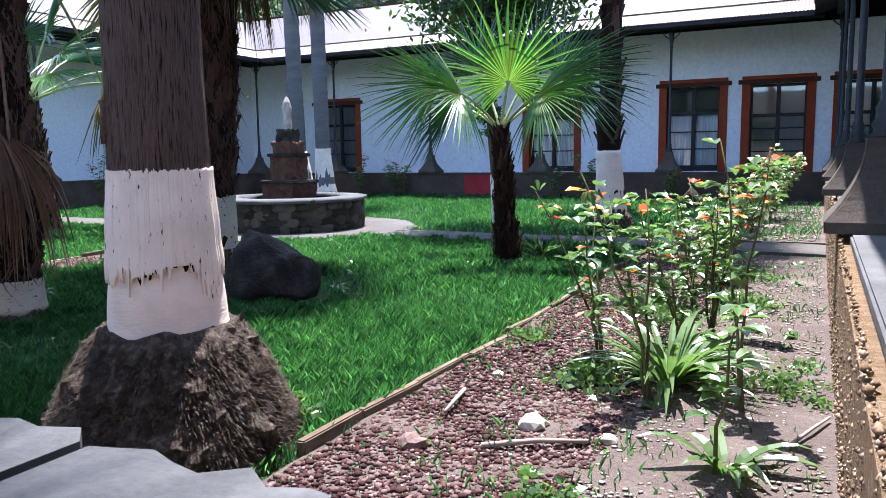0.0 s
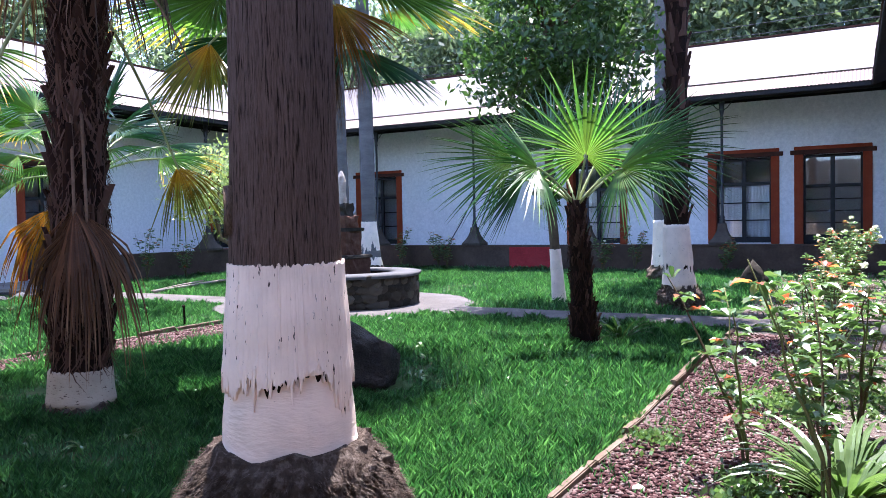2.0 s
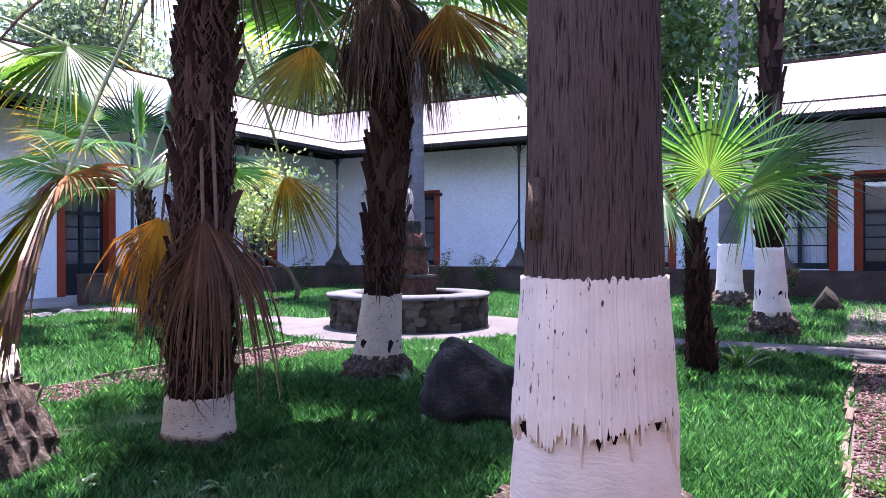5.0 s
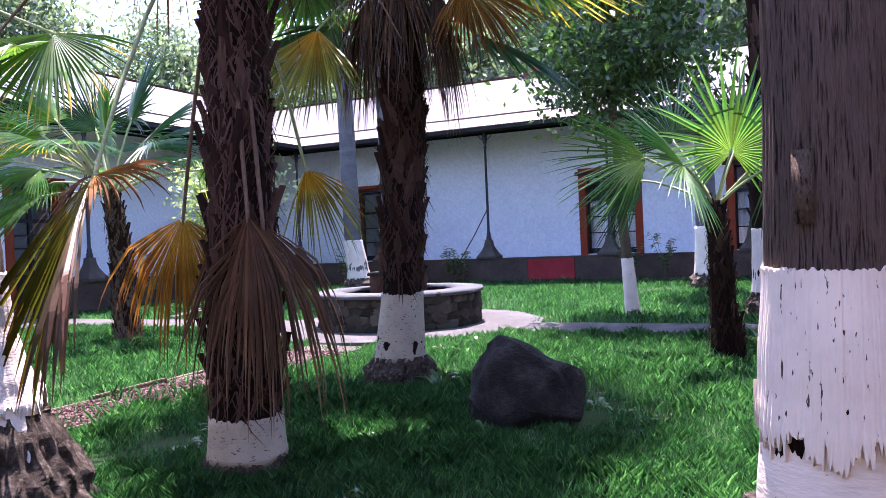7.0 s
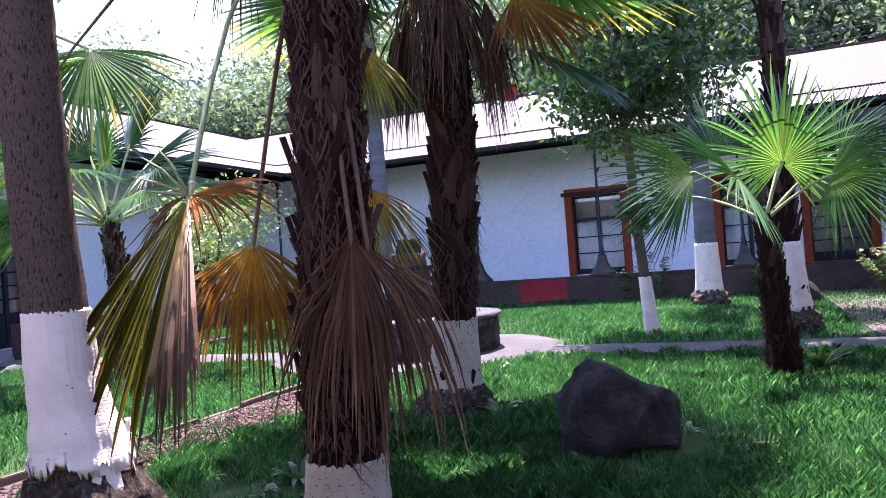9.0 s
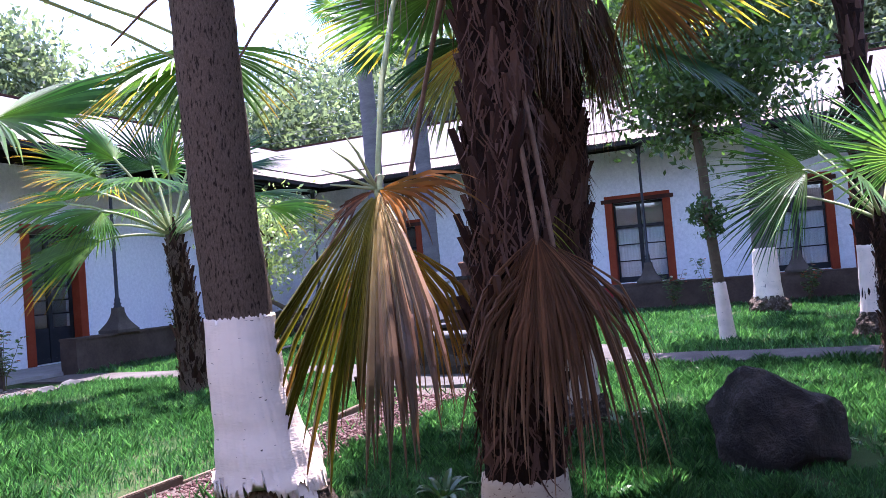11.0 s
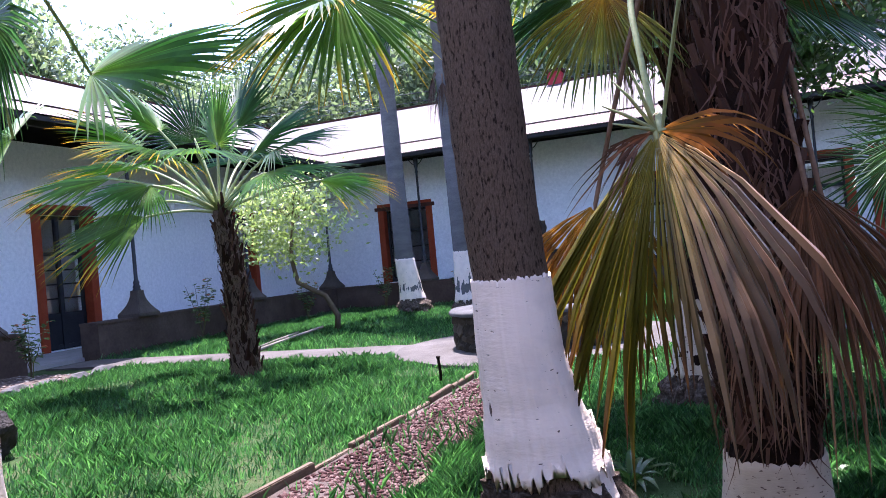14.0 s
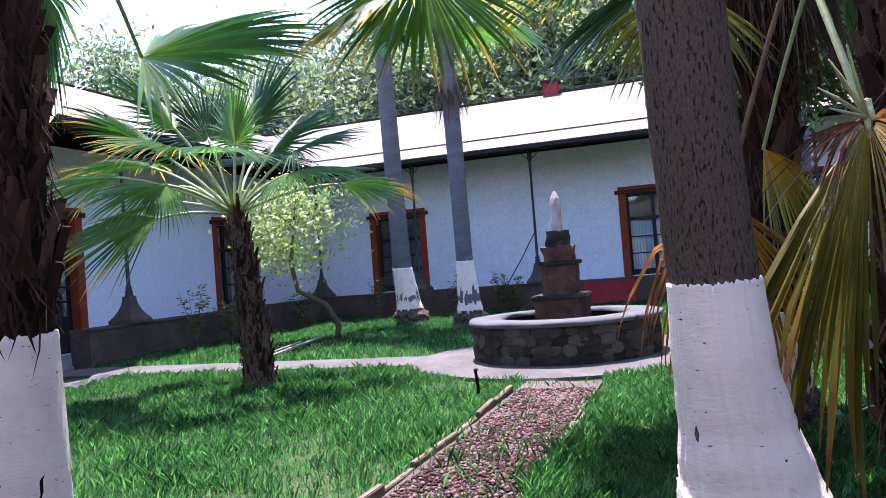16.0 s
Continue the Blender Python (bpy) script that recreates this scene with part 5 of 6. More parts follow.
# shaggy palm with a skirt of withered leaves
palm_d = thing("palm_tree", "dark shaggy palm with a skirt of withered leaves and pale foot", "palm tree", m=Matrix.Translation((-2.52, 7.64, 0)))
lean_d = slant((0, -0.06, 0), (0.8, 0.0, 0), (2.2, 0.09, 0), (4.2, 0.06, 0))
rd = [(0.0, 0.24), (0.25, 0.205), (0.78, 0.16), (1.5, 0.165), (3.6, 0.15)]
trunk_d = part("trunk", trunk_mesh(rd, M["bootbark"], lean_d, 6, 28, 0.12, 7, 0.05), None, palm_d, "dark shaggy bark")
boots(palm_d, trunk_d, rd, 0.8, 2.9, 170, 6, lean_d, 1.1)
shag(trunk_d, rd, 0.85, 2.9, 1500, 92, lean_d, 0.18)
part("paint_band", mesh_of("paint_band", *ragged_shell([(0.2, 0.225), (0.35, 0.205), (0.76, 0.176)], 72, lean_d, 13, 0.02, 0.03, 24, 0.008, 0.05, 0.05, 9), M["whitewash_old"], True), None, palm_d, "yellowed whitewash band")
v, f = lathe(trunk_profile([(-0.05, 0.33), (0.12, 0.29), (0.24, 0.22)], 0.02), 48, 0.25, 29, 7.0, lean_d)
part("root_mass", mesh_of("root_mass", v, f, M["roots"]), None, palm_d)
for i in range(15):
    az = i * 2.4
    r = 0.26 + 0.08 * (i % 3)
    hub = (-2.48 + r * math.cos(az), 7.68 + r * math.sin(az), 3.15 + 0.12 * (i % 4))
    add_frond(palm_d, (-2.48, 7.68, 3.5), hub, (math.cos(az) * 0.25, math.sin(az) * 0.25, -1), 0.95, "f_grey" if i % 4 else "f_dead", "petiole_dry", (math.cos(az), math.sin(az), 0.15), "withered leaf of the hanging skirt", segments=30, spread=40, gravity=0.9, joined=0.35, seed=60 + i, ragged=0.25)
add_frond(palm_d, (-2.48, 7.68, 3.5), (-1.82, 7.6, 2.92), (0.85, -0.2, -0.45), 1.0, "f_deep", "petiole", (0.3, -0.3, 1), "dark drooping fan leaf", spread=75, gravity=0.5, seed=80)
add_frond(palm_d, (-2.48, 7.68, 3.5), (-3.1, 7.4, 2.95), (-0.35, -0.3, -0.9), 0.9, "f_yellow", "petiole", (-0.4, -1, 0.4), "yellowing drooping fan leaf", spread=60, gravity=0.5, seed=81)
add_frond(palm_d, (-2.48, 7.68, 3.5), (-1.9, 7.3, 3.25), (0.5, -0.5, -0.9), 0.85, "f_dying", "petiole", (0.4, -1, 0.4), "orange-brown drooping fan leaf", spread=55, gravity=0.5, seed=82)
add_frond(palm_d, (-2.48, 7.68, 3.5), (-3.1, 8.2, 3.2), (-0.9, 0.3, -0.5), 1.0, "f_deep", "petiole", (-0.2, 0, 1), "dark drooping fan leaf", spread=80, gravity=0.5, seed=83)
# made denser to cast more shade; the gap passes sun to the half-dead leaf
crown_of_fronds(palm_d, (-2.48, 7.68, 3.65), 22, 1.1, 1.0, ["f_green", "f_deep", "f_tipped"], 41, low=5, gap=(222, 262))

# second crown on top, out of view, added only to deepen the lawn's shade
crown_of_fronds(palm_d, (-2.48, 7.68, 3.75), 26, 1.15, 1.15, ["f_green", "f_deep"], 43, low=15, high=70, gap=(224, 260))

# young palms with open green crowns
palm_s = thing("palm_tree", "young palm with bright green open fan leaves", "palm tree", m=Matrix.Translation((0.4, 8.2, 0)))
rs = [(-0.05, 0.17), (0.15, 0.145), (0.5, 0.11), (1.3, 0.085), (1.45, 0.06)]
lean_s = slant((0, 0.02, 0), (1.4, -0.05, 0))
trunk_s = part("trunk", trunk_mesh(rs, M["bootbark"], lean_s, 7, 24, 0.1, 8, 0.05), None, palm_s, "dark shaggy young trunk")
boots(palm_s, trunk_s, rs, 0.05, 1.38, 110, 9, lean_s, 0.7)
shag(trunk_s, rs, 0.1, 1.35, 600, 94, lean_s, 0.12)
S_TOP = (0.35, 8.2, 1.38)
for i, (hx, hy, hz, ax, ay, az, ln, mt, sp) in enumerate((
    (-0.28, 8.15, 1.86, -0.9, -0.15, 0.0, 0.95, "f_green", 66), (0.42, 7.95, 1.86, 0.0, -0.2, 0.9, 0.9, "f_green", 140), (0.95, 8.0, 1.95, 0.85, -0.1, 0.2, 0.95, "f_deep", 90),
    (0.15, 8.7, 2.05, -0.1, 0.4, 0.85, 0.9, "f_deep", 95), (0.75, 8.5, 2.1, 0.35, 0.3, 0.8, 0.9, "f_deep", 95), (-0.05, 7.8, 1.75, -0.5, -0.7, 0.1, 0.85, "f_green", 95),
    (0.7, 7.7, 1.72, 0.5, -0.7, -0.1, 0.85, "f_green", 95), (1.0, 8.4, 1.85, 0.85, 0.2, 0.3, 0.95, "f_deep", 72), (-0.15, 8.8, 1.7, -0.6, 0.6, -0.1, 0.85, "f_deep", 85))):
    add_frond(palm_s, S_TOP, (hx, hy, hz), (ax, ay, az), ln, mt, "petiole", (-0.15 - ax * 0.3, -1.1, 0.55), "", segments=40, spread=sp, gravity=0.25, joined=0.38, seed=100 + i, fold=0.55)

palm_g = thing("palm_tree", "young palm with a wide crown of sunlit green fans", "palm tree", m=Matrix.Translation((-6.68, 11.7, 0)))
rg = [(-0.05, 0.2), (0.3, 0.17), (0.9, 0.145), (1.7, 0.125), (2.05, 0.1)]
lean_g = slant((0, 0.05, 0), (1.2, 0.0, 0), (2.1, -0.1, 0))
trunk_g = part("trunk", trunk_mesh(rg, M["ringbark"], lean_g, 8, 24, 0.12, 8, 0.05), None, palm_g, "brown rough young trunk")
boots(palm_g, trunk_g, rg, 0.05, 2.0, 130, 10, lean_g, 0.8)
shag(trunk_g, rg, 0.1, 1.9, 700, 95, lean_g, 0.12)
G_TOP = (-6.78, 11.7, 2.02)
# yellow tips of f_tipped here imitate sunlight glowing through the fans
for i, (dx, dz, dy, ax, ay, az, ln, mt, sp, gv) in enumerate((
    (-0.8, 0.0, -0.3, -0.9, -0.3, -0.25, 1.35, "f_tipped", 62, 0.45), (-1.2, 0.5, -0.2, -0.95, -0.2, 0.0, 1.2, "f_tipped", 66, 0.5), (-0.6, 0.32, -0.7, -0.55, -0.7, -0.3, 0.95, "f_green", 75, 0.6),
    (-0.9, 0.85, 0.0, -0.6, -0.15, 0.5, 1.05, "f_tipped", 80, 0.45), (-0.3, 0.95, 0.3, -0.2, 0.2, 0.9, 1.0, "f_deep", 95, 0.35), (0.1, 0.78, -0.3, 0.1, -0.2, 0.95, 0.85, "f_green", 110, 0.35),
    (0.45, 0.72, 0.1, 0.65, 0.1, 0.65, 1.1, "f_deep", 90, 0.4), (1.25, 0.28, -0.1, 0.95, -0.15, -0.05, 1.0, "f_tipped", 62, 0.5), (0.7, 0.35, -0.7, 0.5, -0.7, -0.1, 0.9, "f_green", 75, 0.6),
    (0.8, 0.55, 0.8, 0.6, 0.6, 0.2, 1.0, "f_deep", 85, 0.45), (-0.8, 0.5, 0.9, -0.6, 0.7, 0.15, 1.0, "f_green", 85, 0.45), (0.0, 0.6, -0.9, -0.05, -0.9, 0.05, 0.95, "f_green", 80, 0.6), (-1.0, 0.25, 0.4, -0.85, 0.3, -0.15, 1.15, "f_green", 65, 0.5), (0.1, 0.75, 1.0, 0.05, 0.8, 0.4, 1.0, "f_deep", 90, 0.4),
    (-0.55, 1.0, -0.3, -0.5, -0.2, 0.7, 1.0, "f_green", 85, 0.5), (0.25, 1.05, 0.2, 0.3, 0.0, 0.85, 1.05, "f_deep", 95, 0.4), (-1.05, 0.7, 0.5, -0.8, 0.2, 0.25, 1.15, "f_tipped", 75, 0.5), (0.75, 0.65, -0.35, 0.75, -0.4, 0.25, 0.95, "f_deep", 75, 0.5), (-0.35, 0.6, -0.95, -0.35, -0.8, 0.2, 0.95, "f_tipped", 80, 0.6))):
    add_frond(palm_g, G_TOP, (G_TOP[0] + dx, G_TOP[1] + dy, G_TOP[2] + dz), (ax, ay, az), ln, mt, "petiole", (-ax * 0.4, -0.3, 0.95), "", segments=40, spread=sp, gravity=gv, joined=0.42, seed=130 + i, fold=0.7, width=0.017)

# palm at the edge of the lawn with large sunlit fans
palm_k = thing("palm_tree", "palm with whitewashed foot, dark dead leaf bases and big fans", "palm tree", m=Matrix.Translation((-6.62, 5.6, 0)))
rk = [(-0.05, 0.24), (0.4, 0.19), (1.1, 0.17), (2.4, 0.16), (3.2, 0.14)]
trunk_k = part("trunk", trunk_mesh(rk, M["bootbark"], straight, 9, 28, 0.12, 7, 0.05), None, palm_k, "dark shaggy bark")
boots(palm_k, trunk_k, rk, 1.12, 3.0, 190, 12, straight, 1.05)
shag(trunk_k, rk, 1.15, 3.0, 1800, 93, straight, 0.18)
part("paint_band", mesh_of("paint_band", *ragged_shell([(0.15, 0.228), (0.5, 0.196), (1.1, 0.182)], 80, straight, 17, 0.012, 0.02, 24, 0.008, 0.03), M["whitewash_ring"], True), None, palm_k, "whitewashed foot")
K_TOP = (-6.5, 5.6, 3.1)
add_frond(palm_k, K_TOP, (-6.5, 7.2, 2.58), (0.88, 0.0, 0.22), 1.15, "f_green", "petiole", (0.05, -0.5, 0.85), "big bright green fan leaf in the sun", segments=48, spread=88, gravity=0.4, joined=0.55, seed=150, fold=0.65)
add_frond(palm_k, K_TOP, (-4.95, 6.3, 2.62), (-0.75, 0.0, -0.3), 0.7, "f_tipped", "petiole", (0.0, -0.3, 1), "yellow-tipped fan leaf", segments=40, spread=110, gravity=0.4, joined=0.5, seed=151)
add_frond(palm_k, K_TOP, (-4.88, 6.66, 2.8), (0.0, -0.35, -0.55), 0.85, "f_tipped", "petiole", (0.0, -0.9, 0.5), "yellow-green drooping fan leaf", segments=40, spread=90, gravity=0.4, joined=0.5, seed=152)
add_frond(palm_k, K_TOP, (-7.3, 6.6, 2.7), (-0.6, 0.2, 0.1), 0.95, "f_deep", "petiole", (0.2, -0.6, 0.8), "dark green fan leaf", segments=38, spread=100, gravity=0.3, seed=153)
crown_of_fronds(palm_k, K_TOP, 12, 0.95, 0.95, ["f_deep", "f_green"], 51, low=10)


def tall_palm(x, y, rows, paint, bark, seed, label, shaggy=0, lean=straight, dark=0.0):
    p = thing("palm_tree", label, "palm tree", m=Matrix.Translation((x, y, 0)))
    t = part("trunk", trunk_mesh(rows, M[bark], lean, seed, 28, 0.06, 5, 0.1), None, p)
    r = next(b for a, b in rows if a >= paint)
    r0 = rows[1][1]
    part("paint_band", mesh_of("paint_band", *ragged_shell([(0.28, r0 * 1.12), (0.6, (r0 + r) * 0.54), (paint, r * 1.06)], 64, lean, seed, 0.015, 0.07, 20, 0.008, 0.05, 0.06, 8), M["whitewash_ring"], True), None, p, "whitewashed foot")
    v, f = lathe(trunk_profile([(-0.06, r0 * 1.6), (0.15, r0 * 1.5), (0.34, r0 * 1.1)], 0.03), 40, 0.25, seed, 7.0, lean)
    part("root_mass", mesh_of("root_mass", v, f, M["roots"]), None, p, "dark fibrous root foot")
    if shaggy:
        boots(p, t, rows, paint + 0.03, rows[-1][0], shaggy, seed, lean, 1.25)
    x1, y1 = lean(rows[-1][0])
    crown_of_fronds(p, (x + x1, y + y1, rows[-1][0]), 18, 1.0, 1.1, ["f_green", "f_deep"], 200 + seed)
    return p


tall_palm(2.03, 11.13, [(0, 0.23), (0.35, 0.21), (1.17, 0.162), (2.5, 0.14), (6.2, 0.13)], 1.17, "bootbark", 31, "tall dark palm with shaggy leaf bases and whitewashed foot", 170, slant((0, 0.05, 0), (1.2, 0, 0), (4.3, 0.03, 0), (6.2, 0.05, 0)))
tall_palm(2.95, 16.05, [(0, 0.27), (0.35, 0.24), (1.24, 0.205), (3, 0.17), (8.5, 0.14)], 1.24, "greybark", 32, "tall smooth grey palm with whitewashed foot")
tall_palm(-4.5, 20.03, [(0, 0.3), (0.35, 0.28), (1.28, 0.215), (3.3, 0.2), (8.8, 0.17)], 1.28, "greybark", 33, "tall smooth grey palm with whitewashed foot", 0, slant((0, 0.15, 0), (1.3, 0, 0), (8.8, -0.12, 0)))
palm_i = tall_palm(-3.36, 17.55, [(0, 0.26), (0.35, 0.235), (1.32, 0.165), (3.3, 0.165), (6.5, 0.15)], 1.32, "greybark", 34, "tall smooth grey palm with a few dead leaves", 0, slant((0, 0.05, 0), (1.3, 0, 0), (6.5, -0.06, 0)))
for i in range(7):
    az = i * 0.9
    add_frond(palm_i, (-3.4, 17.55, 5.2), (-3.4 + 0.22 * math.cos(az), 17.55 + 0.22 * math.sin(az), 4.95 - 0.1 * (i % 3)), (math.cos(az) * 0.3, math.sin(az) * 0.3, -1), 0.75, "f_grey", "petiole_dry", (math.cos(az), math.sin(az), 0.1), "withered hanging leaf", segments=20, spread=30, gravity=0.9, joined=0.3, seed=170 + i, ragged=0.3)

# ---- broadleaf trees and bushes ----


def leafy_tree(name, x, y, path, radii, label, category, crowns, leaf, bark="twig", group="", limbs=6, seed=0, paint=None):
    t = thing(name, label, category, group, m=Matrix.Translation((x, y, 0)))
    part("trunk", tube_mesh("trunk", path, radii, M[bark], 12, 0.06, seed), None, t)
    rng = random.Random(seed)
    for i, (c, r, clumps, per, size) in enumerate(crowns):
        part("crown", raw_mesh("crown", *foliage(c, r, clumps, per, size, seed * 9 + i), M[leaf]), None, t, "uneven mass of small leaves")
        for k in range(limbs):
            a = rng.uniform(0, 6.28)
            start = min((Vector(q) for q in path), key=lambda q: (q - Vector(c)).length)
            end = Vector(c) + Vector((math.cos(a) * r[0], math.sin(a) * r[1], rng.uniform(-0.3, 0.8) * r[2])) * 0.75
            mid = (start + end) / 2 + Vector((rng.uniform(-0.1, 0.1), rng.uniform(-0.1, 0.1), 0.12)) * r[0]
            part("limb", tube_mesh("limb", [start, mid, end], [radii[-1], radii[-1] * 0.6, radii[-1] * 0.2], M[bark], 6, 0.05, k), None, t)
    if paint:
        part("paint_band", mesh_of("paint_band", *ragged_shell(paint, 40, slant(*[(q[2], q[0], q[1]) for q in path]), seed, 0.015, 0.01), M["whitewash_ring"], True), None, t, "whitewashed foot")
    return t


leafy_tree("tree", 0.43, 12.05, [(0.06, 0, -0.05), (0.0, 0, 0.8), (-0.06, 0, 1.6), (-0.08, 0, 2.4), (-0.15, 0, 3.2), (-0.1, 0, 4.2)], [0.1, 0.075, 0.07, 0.065, 0.06, 0.03],
           "small tree with dark glossy crown and whitewashed foot", "tree", [((-0.05, 0, 4.15), (1.35, 1.25, 1.45), 150, 80, 0.06), ((-0.1, -0.05, 1.75), (0.28, 0.25, 0.38), 22, 22, 0.045)], "tree_leaf", seed=5, paint=[(0.0, 0.112), (0.4, 0.098), (0.82, 0.086)])
leafy_tree("flowering_tree", -6.3, 16.9, [(0.35, 0, -0.05), (0.4, 0, 0.3), (0.2, 0, 0.7), (-0.3, 0, 1.0), (-0.4, 0, 1.5), (-0.3, 0, 2.2)], [0.06, 0.055, 0.05, 0.045, 0.04, 0.025],
           "small crooked tree with pale sunlit leaves", "tree", [((-0.35, 0, 2.25), (1.25, 1.0, 0.95), 90, 40, 0.055)], "bush_leaf", seed=6)

far_spots = ((-19, 33, 13, 4.0), (-16, 29.5, 10.5, 3.2), (-13.5, 35, 16, 4.2), (-11, 30, 12, 3.4), (-8.5, 34, 15, 4.0), (-6, 30, 11.5, 3.4), (-4, 36, 16, 4.4), (-2, 30.5, 12, 3.6), (1, 34, 14, 4.2), (3.2, 30, 10, 3.4), (6, 34, 12, 4.0), (9.5, 30, 9.5, 3.4),
             (13, 34, 10.5, 4.0), (17, 31, 9.5, 3.8), (22, 33, 10, 4.0), (-24, 28, 10, 3.2), (-27, 36, 14, 4.2), (-32, 30, 13, 3.6), (-30, 20, 12, 3.0), (-34, 12, 12, 3.4))
for i, (uu, vv, h, r) in enumerate(far_spots):
    pt = yard(uu, vv)
    leafy_tree("tree", pt.x, pt.y, [(0, 0, -0.1), (0.15, 0.1, h * 0.3), (-0.1, 0, h * 0.6), (0.1, 0, h * 0.9)], [0.3, 0.24, 0.16, 0.05],
               "tall grey-green tree behind the roofs", "tree", [((0, 0, h * 0.72), (r, r, h * 0.32), 200, 60, 0.16), ((0.3, -0.2, h * 0.45), (r * 0.8, r * 0.8, h * 0.24), 110, 50, 0.16)], "far_leaf", "greybark", "trees behind the roofs", 5, 300 + i)

# ---- plants of the beds ----


def rose(x, y, height, stems, seed, label, flowers=0, red=0.1, spread=0.25, leaf=0.03, per=26):
    rng = random.Random(seed)
    r = thing("rose_bush", label, "rose", "roses in the beds", m=Matrix.Translation((x, y, 0)))
    for s in range(stems):
        a = rng.uniform(0, 6.28)
        h = height * rng.uniform(0.76, 1.06)
        pts, p = [Vector((rng.uniform(-0.03, 0.03), rng.uniform(-0.03, 0.03), -0.03))], Vector()
        for k in range(1, 8):
            t = k / 7
            pts.append(Vector((math.cos(a) * spread * t ** 1.4, math.sin(a) * spread * t ** 1.4, h * t)) + Vector((rng.uniform(-1, 1), rng.uniform(-1, 1), 0)) * 0.018)
        stem = part("stem", tube_mesh("stem", pts, [0.009 - 0.0009 * k for k in range(8)], M["twig" if s % 2 else "greentwig"], 6), None, r)
        verts, faces, rv, rf = [], [], [], []
        for k in range(per):
            t = rng.uniform(0.3, 1.0)
            i = min(6, int(t * 7))
            q = pts[i].lerp(pts[i + 1], t * 7 - i)
            d = Vector((rng.uniform(-1, 1), rng.uniform(-1, 1), rng.uniform(-0.2, 0.5))).normalized()
            side = d.cross(Vector((rng.uniform(-0.3, 0.3), rng.uniform(-0.3, 0.3), 1))).normalized()
            for j in range(3):
                dd = (d + side * (j - 1) * 0.9).normalized()
                sd = dd.cross(Vector((0, 0, 1))).normalized()
                o = q + d * 0.03 + dd * 0.01
                L = leaf * rng.uniform(0.7, 1.3)
                tgt, tf = (rv, rf) if rng.random() < red * (2 if t > 0.85 else 0.5) else (verts, faces)
                b = len(tgt)
                up = Vector((0, 0, L * 0.12))
                keel = o + dd * L * 0.6 - up * 0.4
                tgt += [o, o + dd * L * 0.3 + sd * L * 0.3 + up, o + dd * L * 0.75 + sd * L * 0.33 + up, o + dd * L * 1.15 - up * 1.6, o + dd * L * 0.75 - sd * L * 0.33 + up, o + dd * L * 0.3 - sd * L * 0.3 + up, keel]
                tf += [(b, b + 1, b + 2, b + 6), (b + 6, b + 2, b + 3), (b + 6, b + 3, b + 4), (b, b + 6, b + 4, b + 5)]
        part("leaf_spray", mesh_of("leaf_spray", verts, faces, M["rose_leaf"]), None, stem)["kind"] = "stuff"
        if rv:
            part("young_leaves", mesh_of("young_leaves", rv, rf, M["red_leaf"]), None, stem, "reddish young leaves")
        if s < flowers:
            vv2, ff = foliage(pts[-1] + Vector((0, 0, 0.02)), (0.03, 0.03, 0.02), 6, 5, 0.022, seed + s, narrow=0.8)
            part("flower", raw_mesh("flower", vv2, ff, M["white_petal"]), None, stem, "pale rose bloom")
    return r


for i, (x, y, h, st, fl, sp) in enumerate((
    (1.17, 3.35, 1.42, 2, 0, 0.14), (0.82, 3.5, 1.2, 3, 1, 0.32), (0.86, 2.7, 0.85, 1, 0, 0.1), (0.72, 4.2, 1.0, 3, 0, 0.36), (1.25, 4.6, 0.85, 4, 2, 0.32), (1.5, 4.75, 1.0, 5, 2, 0.3), (1.65, 5.6, 0.9, 6, 2, 0.35),
    (2.05, 6.4, 0.8, 6, 2, 0.35), (2.5, 7.4, 0.9, 6, 2, 0.35), (4.9, 12.5, 1.15, 9, 5, 0.5), (4.1, 11.4, 0.7, 6, 2, 0.35), (3.9, 10.6, 0.6, 5, 0, 0.3), (5.6, 14.0, 1.0, 7, 3, 0.4), (6.2, 15.6, 0.9, 7, 2, 0.4))):
    rose(x, y, h, st, 400 + i, "thin rose bush with sunlit leaves and reddish shoots", fl if y > 6 else 0, 0.07, sp, 0.062 if y < 5 else 0.055, 15 if y < 9 else 34)
for i, (uu, vv, h) in enumerate(((-15.2, 12.4, 1.25), (-15.25, 13.6, 0.95), (-15.2, 16.4, 1.0), (-13.9, 18.2, 1.3), (-11.8, 18.2, 1.1), (-10.6, 18.25, 1.0), (-10.3, 18.2, 0.9), (-15.0, 8.3, 0.9), (-15.1, 7.3, 0.8), (-6.0, 18.2, 0.9), (-3.2, 18.1, 0.8), (-5.2, 18.15, 1.1))):
    pt = yard(uu, vv)
    rose(pt.x, pt.y, h, 5, 440 + i, "dark small rose bush against the low wall", 1 if i % 3 == 0 else 0, 0.1, 0.28, 0.06, 22)


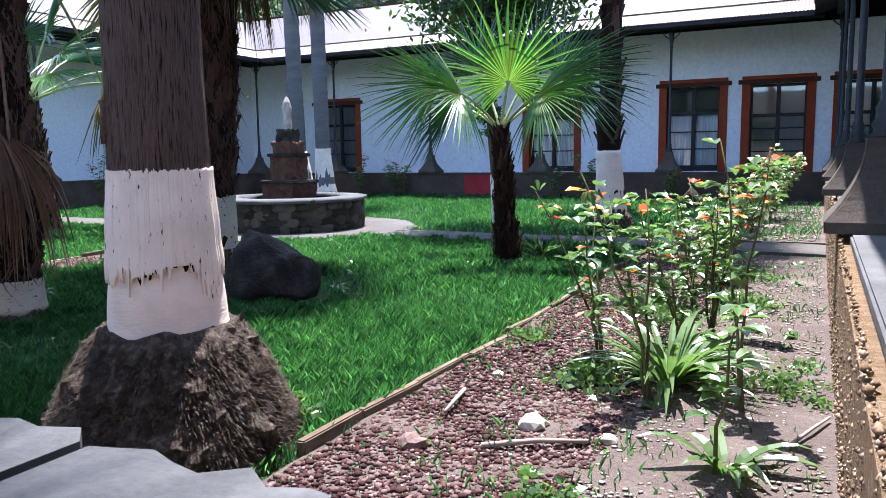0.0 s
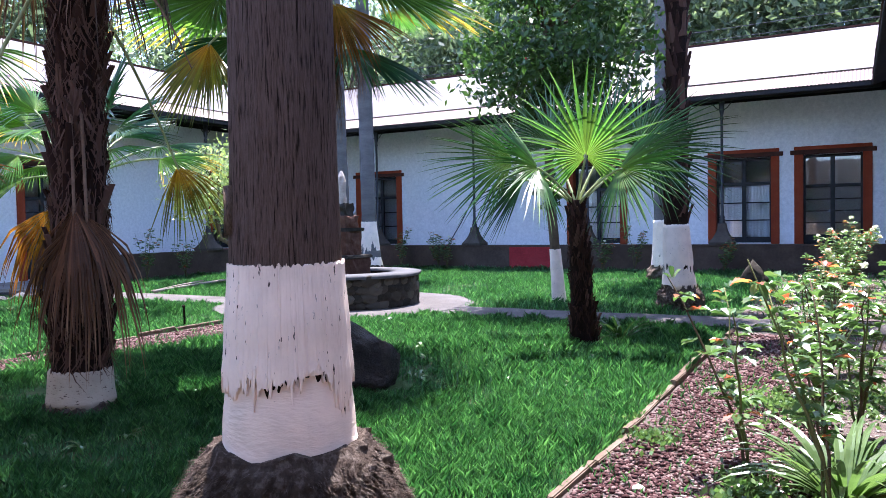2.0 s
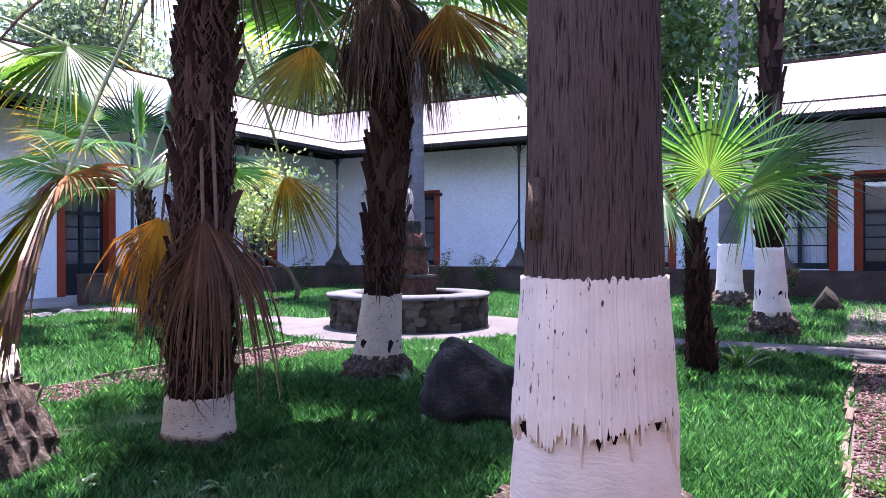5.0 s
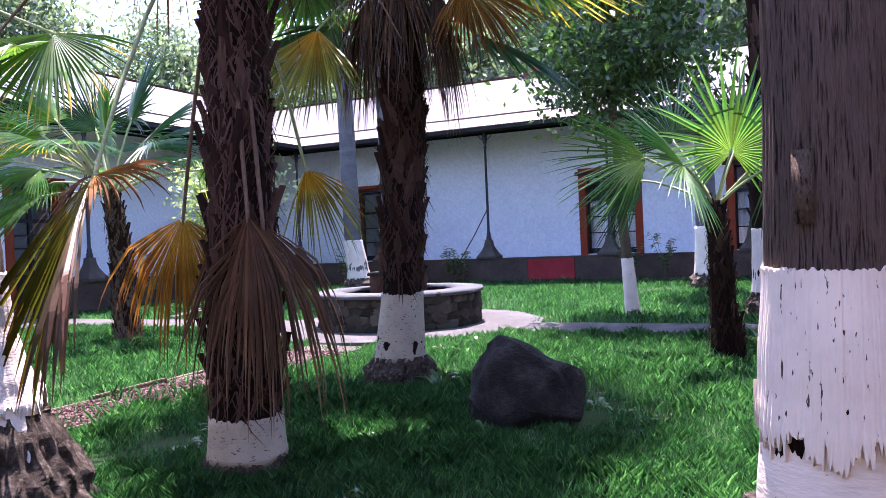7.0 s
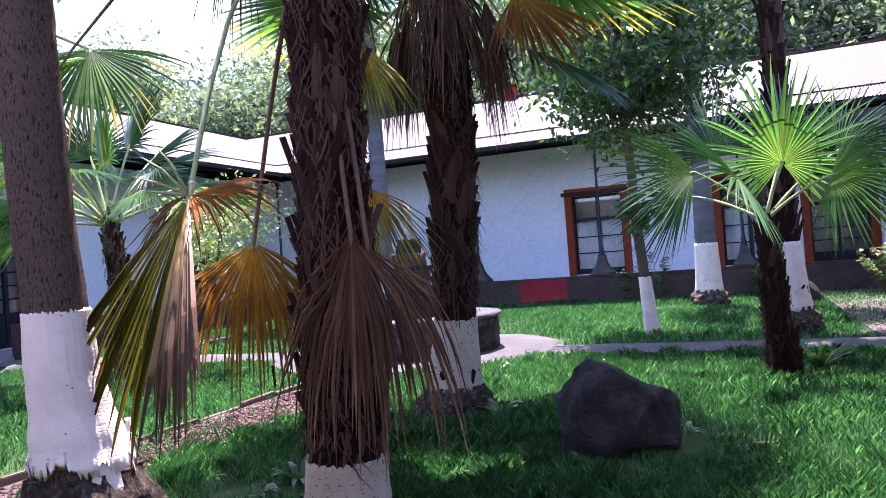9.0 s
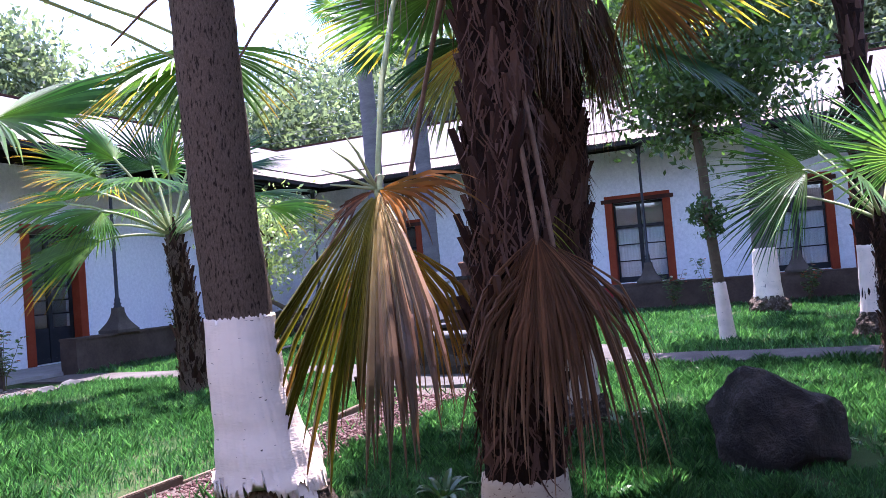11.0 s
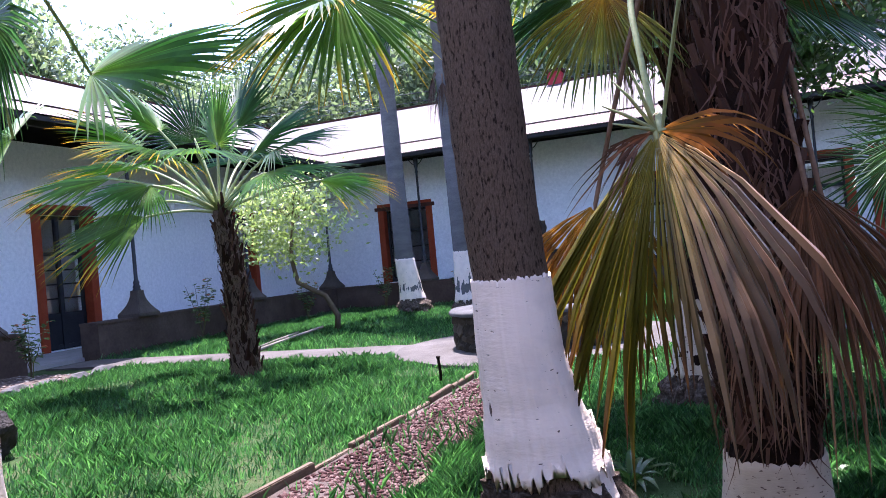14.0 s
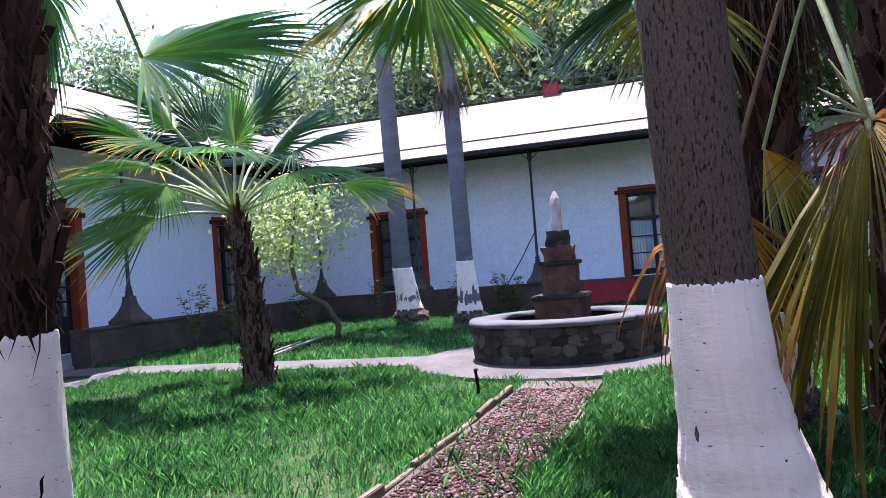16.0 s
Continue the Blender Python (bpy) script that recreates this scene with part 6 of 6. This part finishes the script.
def strap_plant(x, y, count, length, seed, label, mat="strap_leaf", width=0.022, category="plant", lift=0.7):
    rng = random.Random(seed)
    p = thing("strap_plant", label, category, "strap-leaved plants", m=Matrix.Translation((x, y, 0)))
    for i in range(count):
        a = rng.uniform(0, 6.28)
        L = length * rng.uniform(0.6, 1.15)
        d = Vector((math.cos(a), math.sin(a), rng.uniform(lift, lift + 1.2))).normalized()
        sd = Vector((-math.sin(a), math.cos(a), 0))
        q = Vector((math.cos(a) * 0.03, math.sin(a) * 0.03, 0))
        verts, faces = [], []
        for k in range(7):
            t = k / 6
            w = width * math.sin(math.pi * min(0.98, 0.18 + 0.8 * t)) * rng.uniform(0.9, 1.1)
            verts += [q - sd * w + Vector((0, 0, w * 0.4)), q.copy(), q + sd * w + Vector((0, 0, w * 0.4))]
            d = (d + Vector((0, 0, -0.22 * (0.5 + t)))).normalized()
            q = q + d * L / 6
        for k in range(6):
            b = 3 * k
            faces += [(b, b + 1, b + 4, b + 3), (b + 1, b + 2, b + 5, b + 4)]
        part("leaf", mesh_of("leaf", verts, faces, M[mat]), None, p)
    return p


strap_plant(0.98, 3.75, 110, 0.52, 1, "clump of arching pale green strap leaves", width=0.017)
for i, (x, y, rx, ry, clumps) in enumerate(((0.62, 3.75, 0.3, 0.35, 26), (1.15, 4.15, 0.35, 0.4, 30), (1.5, 3.6, 0.3, 0.4, 14), (1.3, 5.3, 0.45, 0.6, 40), (1.95, 5.6, 0.35, 0.6, 30), (2.3, 6.8, 0.5, 0.7, 40), (0.35, 4.6, 0.3, 0.4, 10), (0.2, 2.45, 0.25, 0.2, 8), (-0.72, 3.2, 0.12, 0.3, 8))):
    vv3, ff3 = foliage((0, 0, 0.05), (rx, ry, 0.05), clumps, 26, 0.017, 700 + i, 0.25, 0.1, 0.6)
    vv3[:, 2] = np.maximum(vv3[:, 2], 0.004)
    solo("ground_cover", raw_mesh("ground_cover", vv3, ff3, M["rose_leaf"]), None, "low spreading green weeds over the bed soil", "weed", kind="stuff", m=Matrix.Translation((x, y, 0.01)))
strap_plant(0.92, 2.75, 12, 0.3, 2, "small clump of bright green strap leaves", width=0.025)
strap_plant(0.8, 8.3, 26, 0.5, 3, "dark spiky clump beside the young palm", "tree_leaf", 0.014)
strap_plant(-2.25, 7.4, 16, 0.25, 4, "low leafy weed at the palm's foot", width=0.03)
strap_plant(-3.6, 6.1, 14, 0.2, 5, "low dark leafy weed in the lawn", "tree_leaf", 0.022)
rng = random.Random(12)
weed = None
for i in range(46):
    uu, vv = rng.uniform(-6.5, -2.0), rng.uniform(1.4, 9.0)
    if i > 30:
        uu, vv = rng.uniform(-1.5, -0.1), rng.uniform(1.6, 8.5)
    pt = yard(uu, vv)
    if weed is None:
        weed = strap_plant(pt.x, pt.y, 9, 0.11, 60, "small broad-leaved green weed in soil", width=0.02, category="weed", lift=0.3)
        weed["group"] = "weeds in lawn and bed"
        weed.name = "weed"
    else:
        copy_thing(weed, Matrix.Translation((pt.x, pt.y, 0)) @ Matrix.Rotation(rng.uniform(0, 6.28), 4, "Z")).scale = (1, 1, 1)

add_frond(palm_k, K_TOP, (-6.75, 6.5, 2.72), (-0.2, 0.5, -0.35), 0.95, "f_deep", "petiole", (-0.1, -0.8, 0.6), "dark green drooping fan leaf", segments=38, spread=95, gravity=0.5, joined=0.4, seed=154)
add_frond(palm_k, K_TOP, (-7.2, 7.6, 2.3), (-0.7, 0.3, -0.2), 0.95, "f_green", "petiole", (-0.1, -0.7, 0.7), "green fan leaf", segments=38, spread=95, gravity=0.4, joined=0.4, seed=155)

rng = random.Random(77)
for i in range(40):
    uu, vv = rng.uniform(-6.3, -2.2), rng.uniform(2.0, 8.8)
    pt = yard(uu, vv)
    copy_thing(weed, Matrix.Translation((pt.x, pt.y, 0)) @ Matrix.Rotation(rng.uniform(0, 6.28), 4, "Z"))
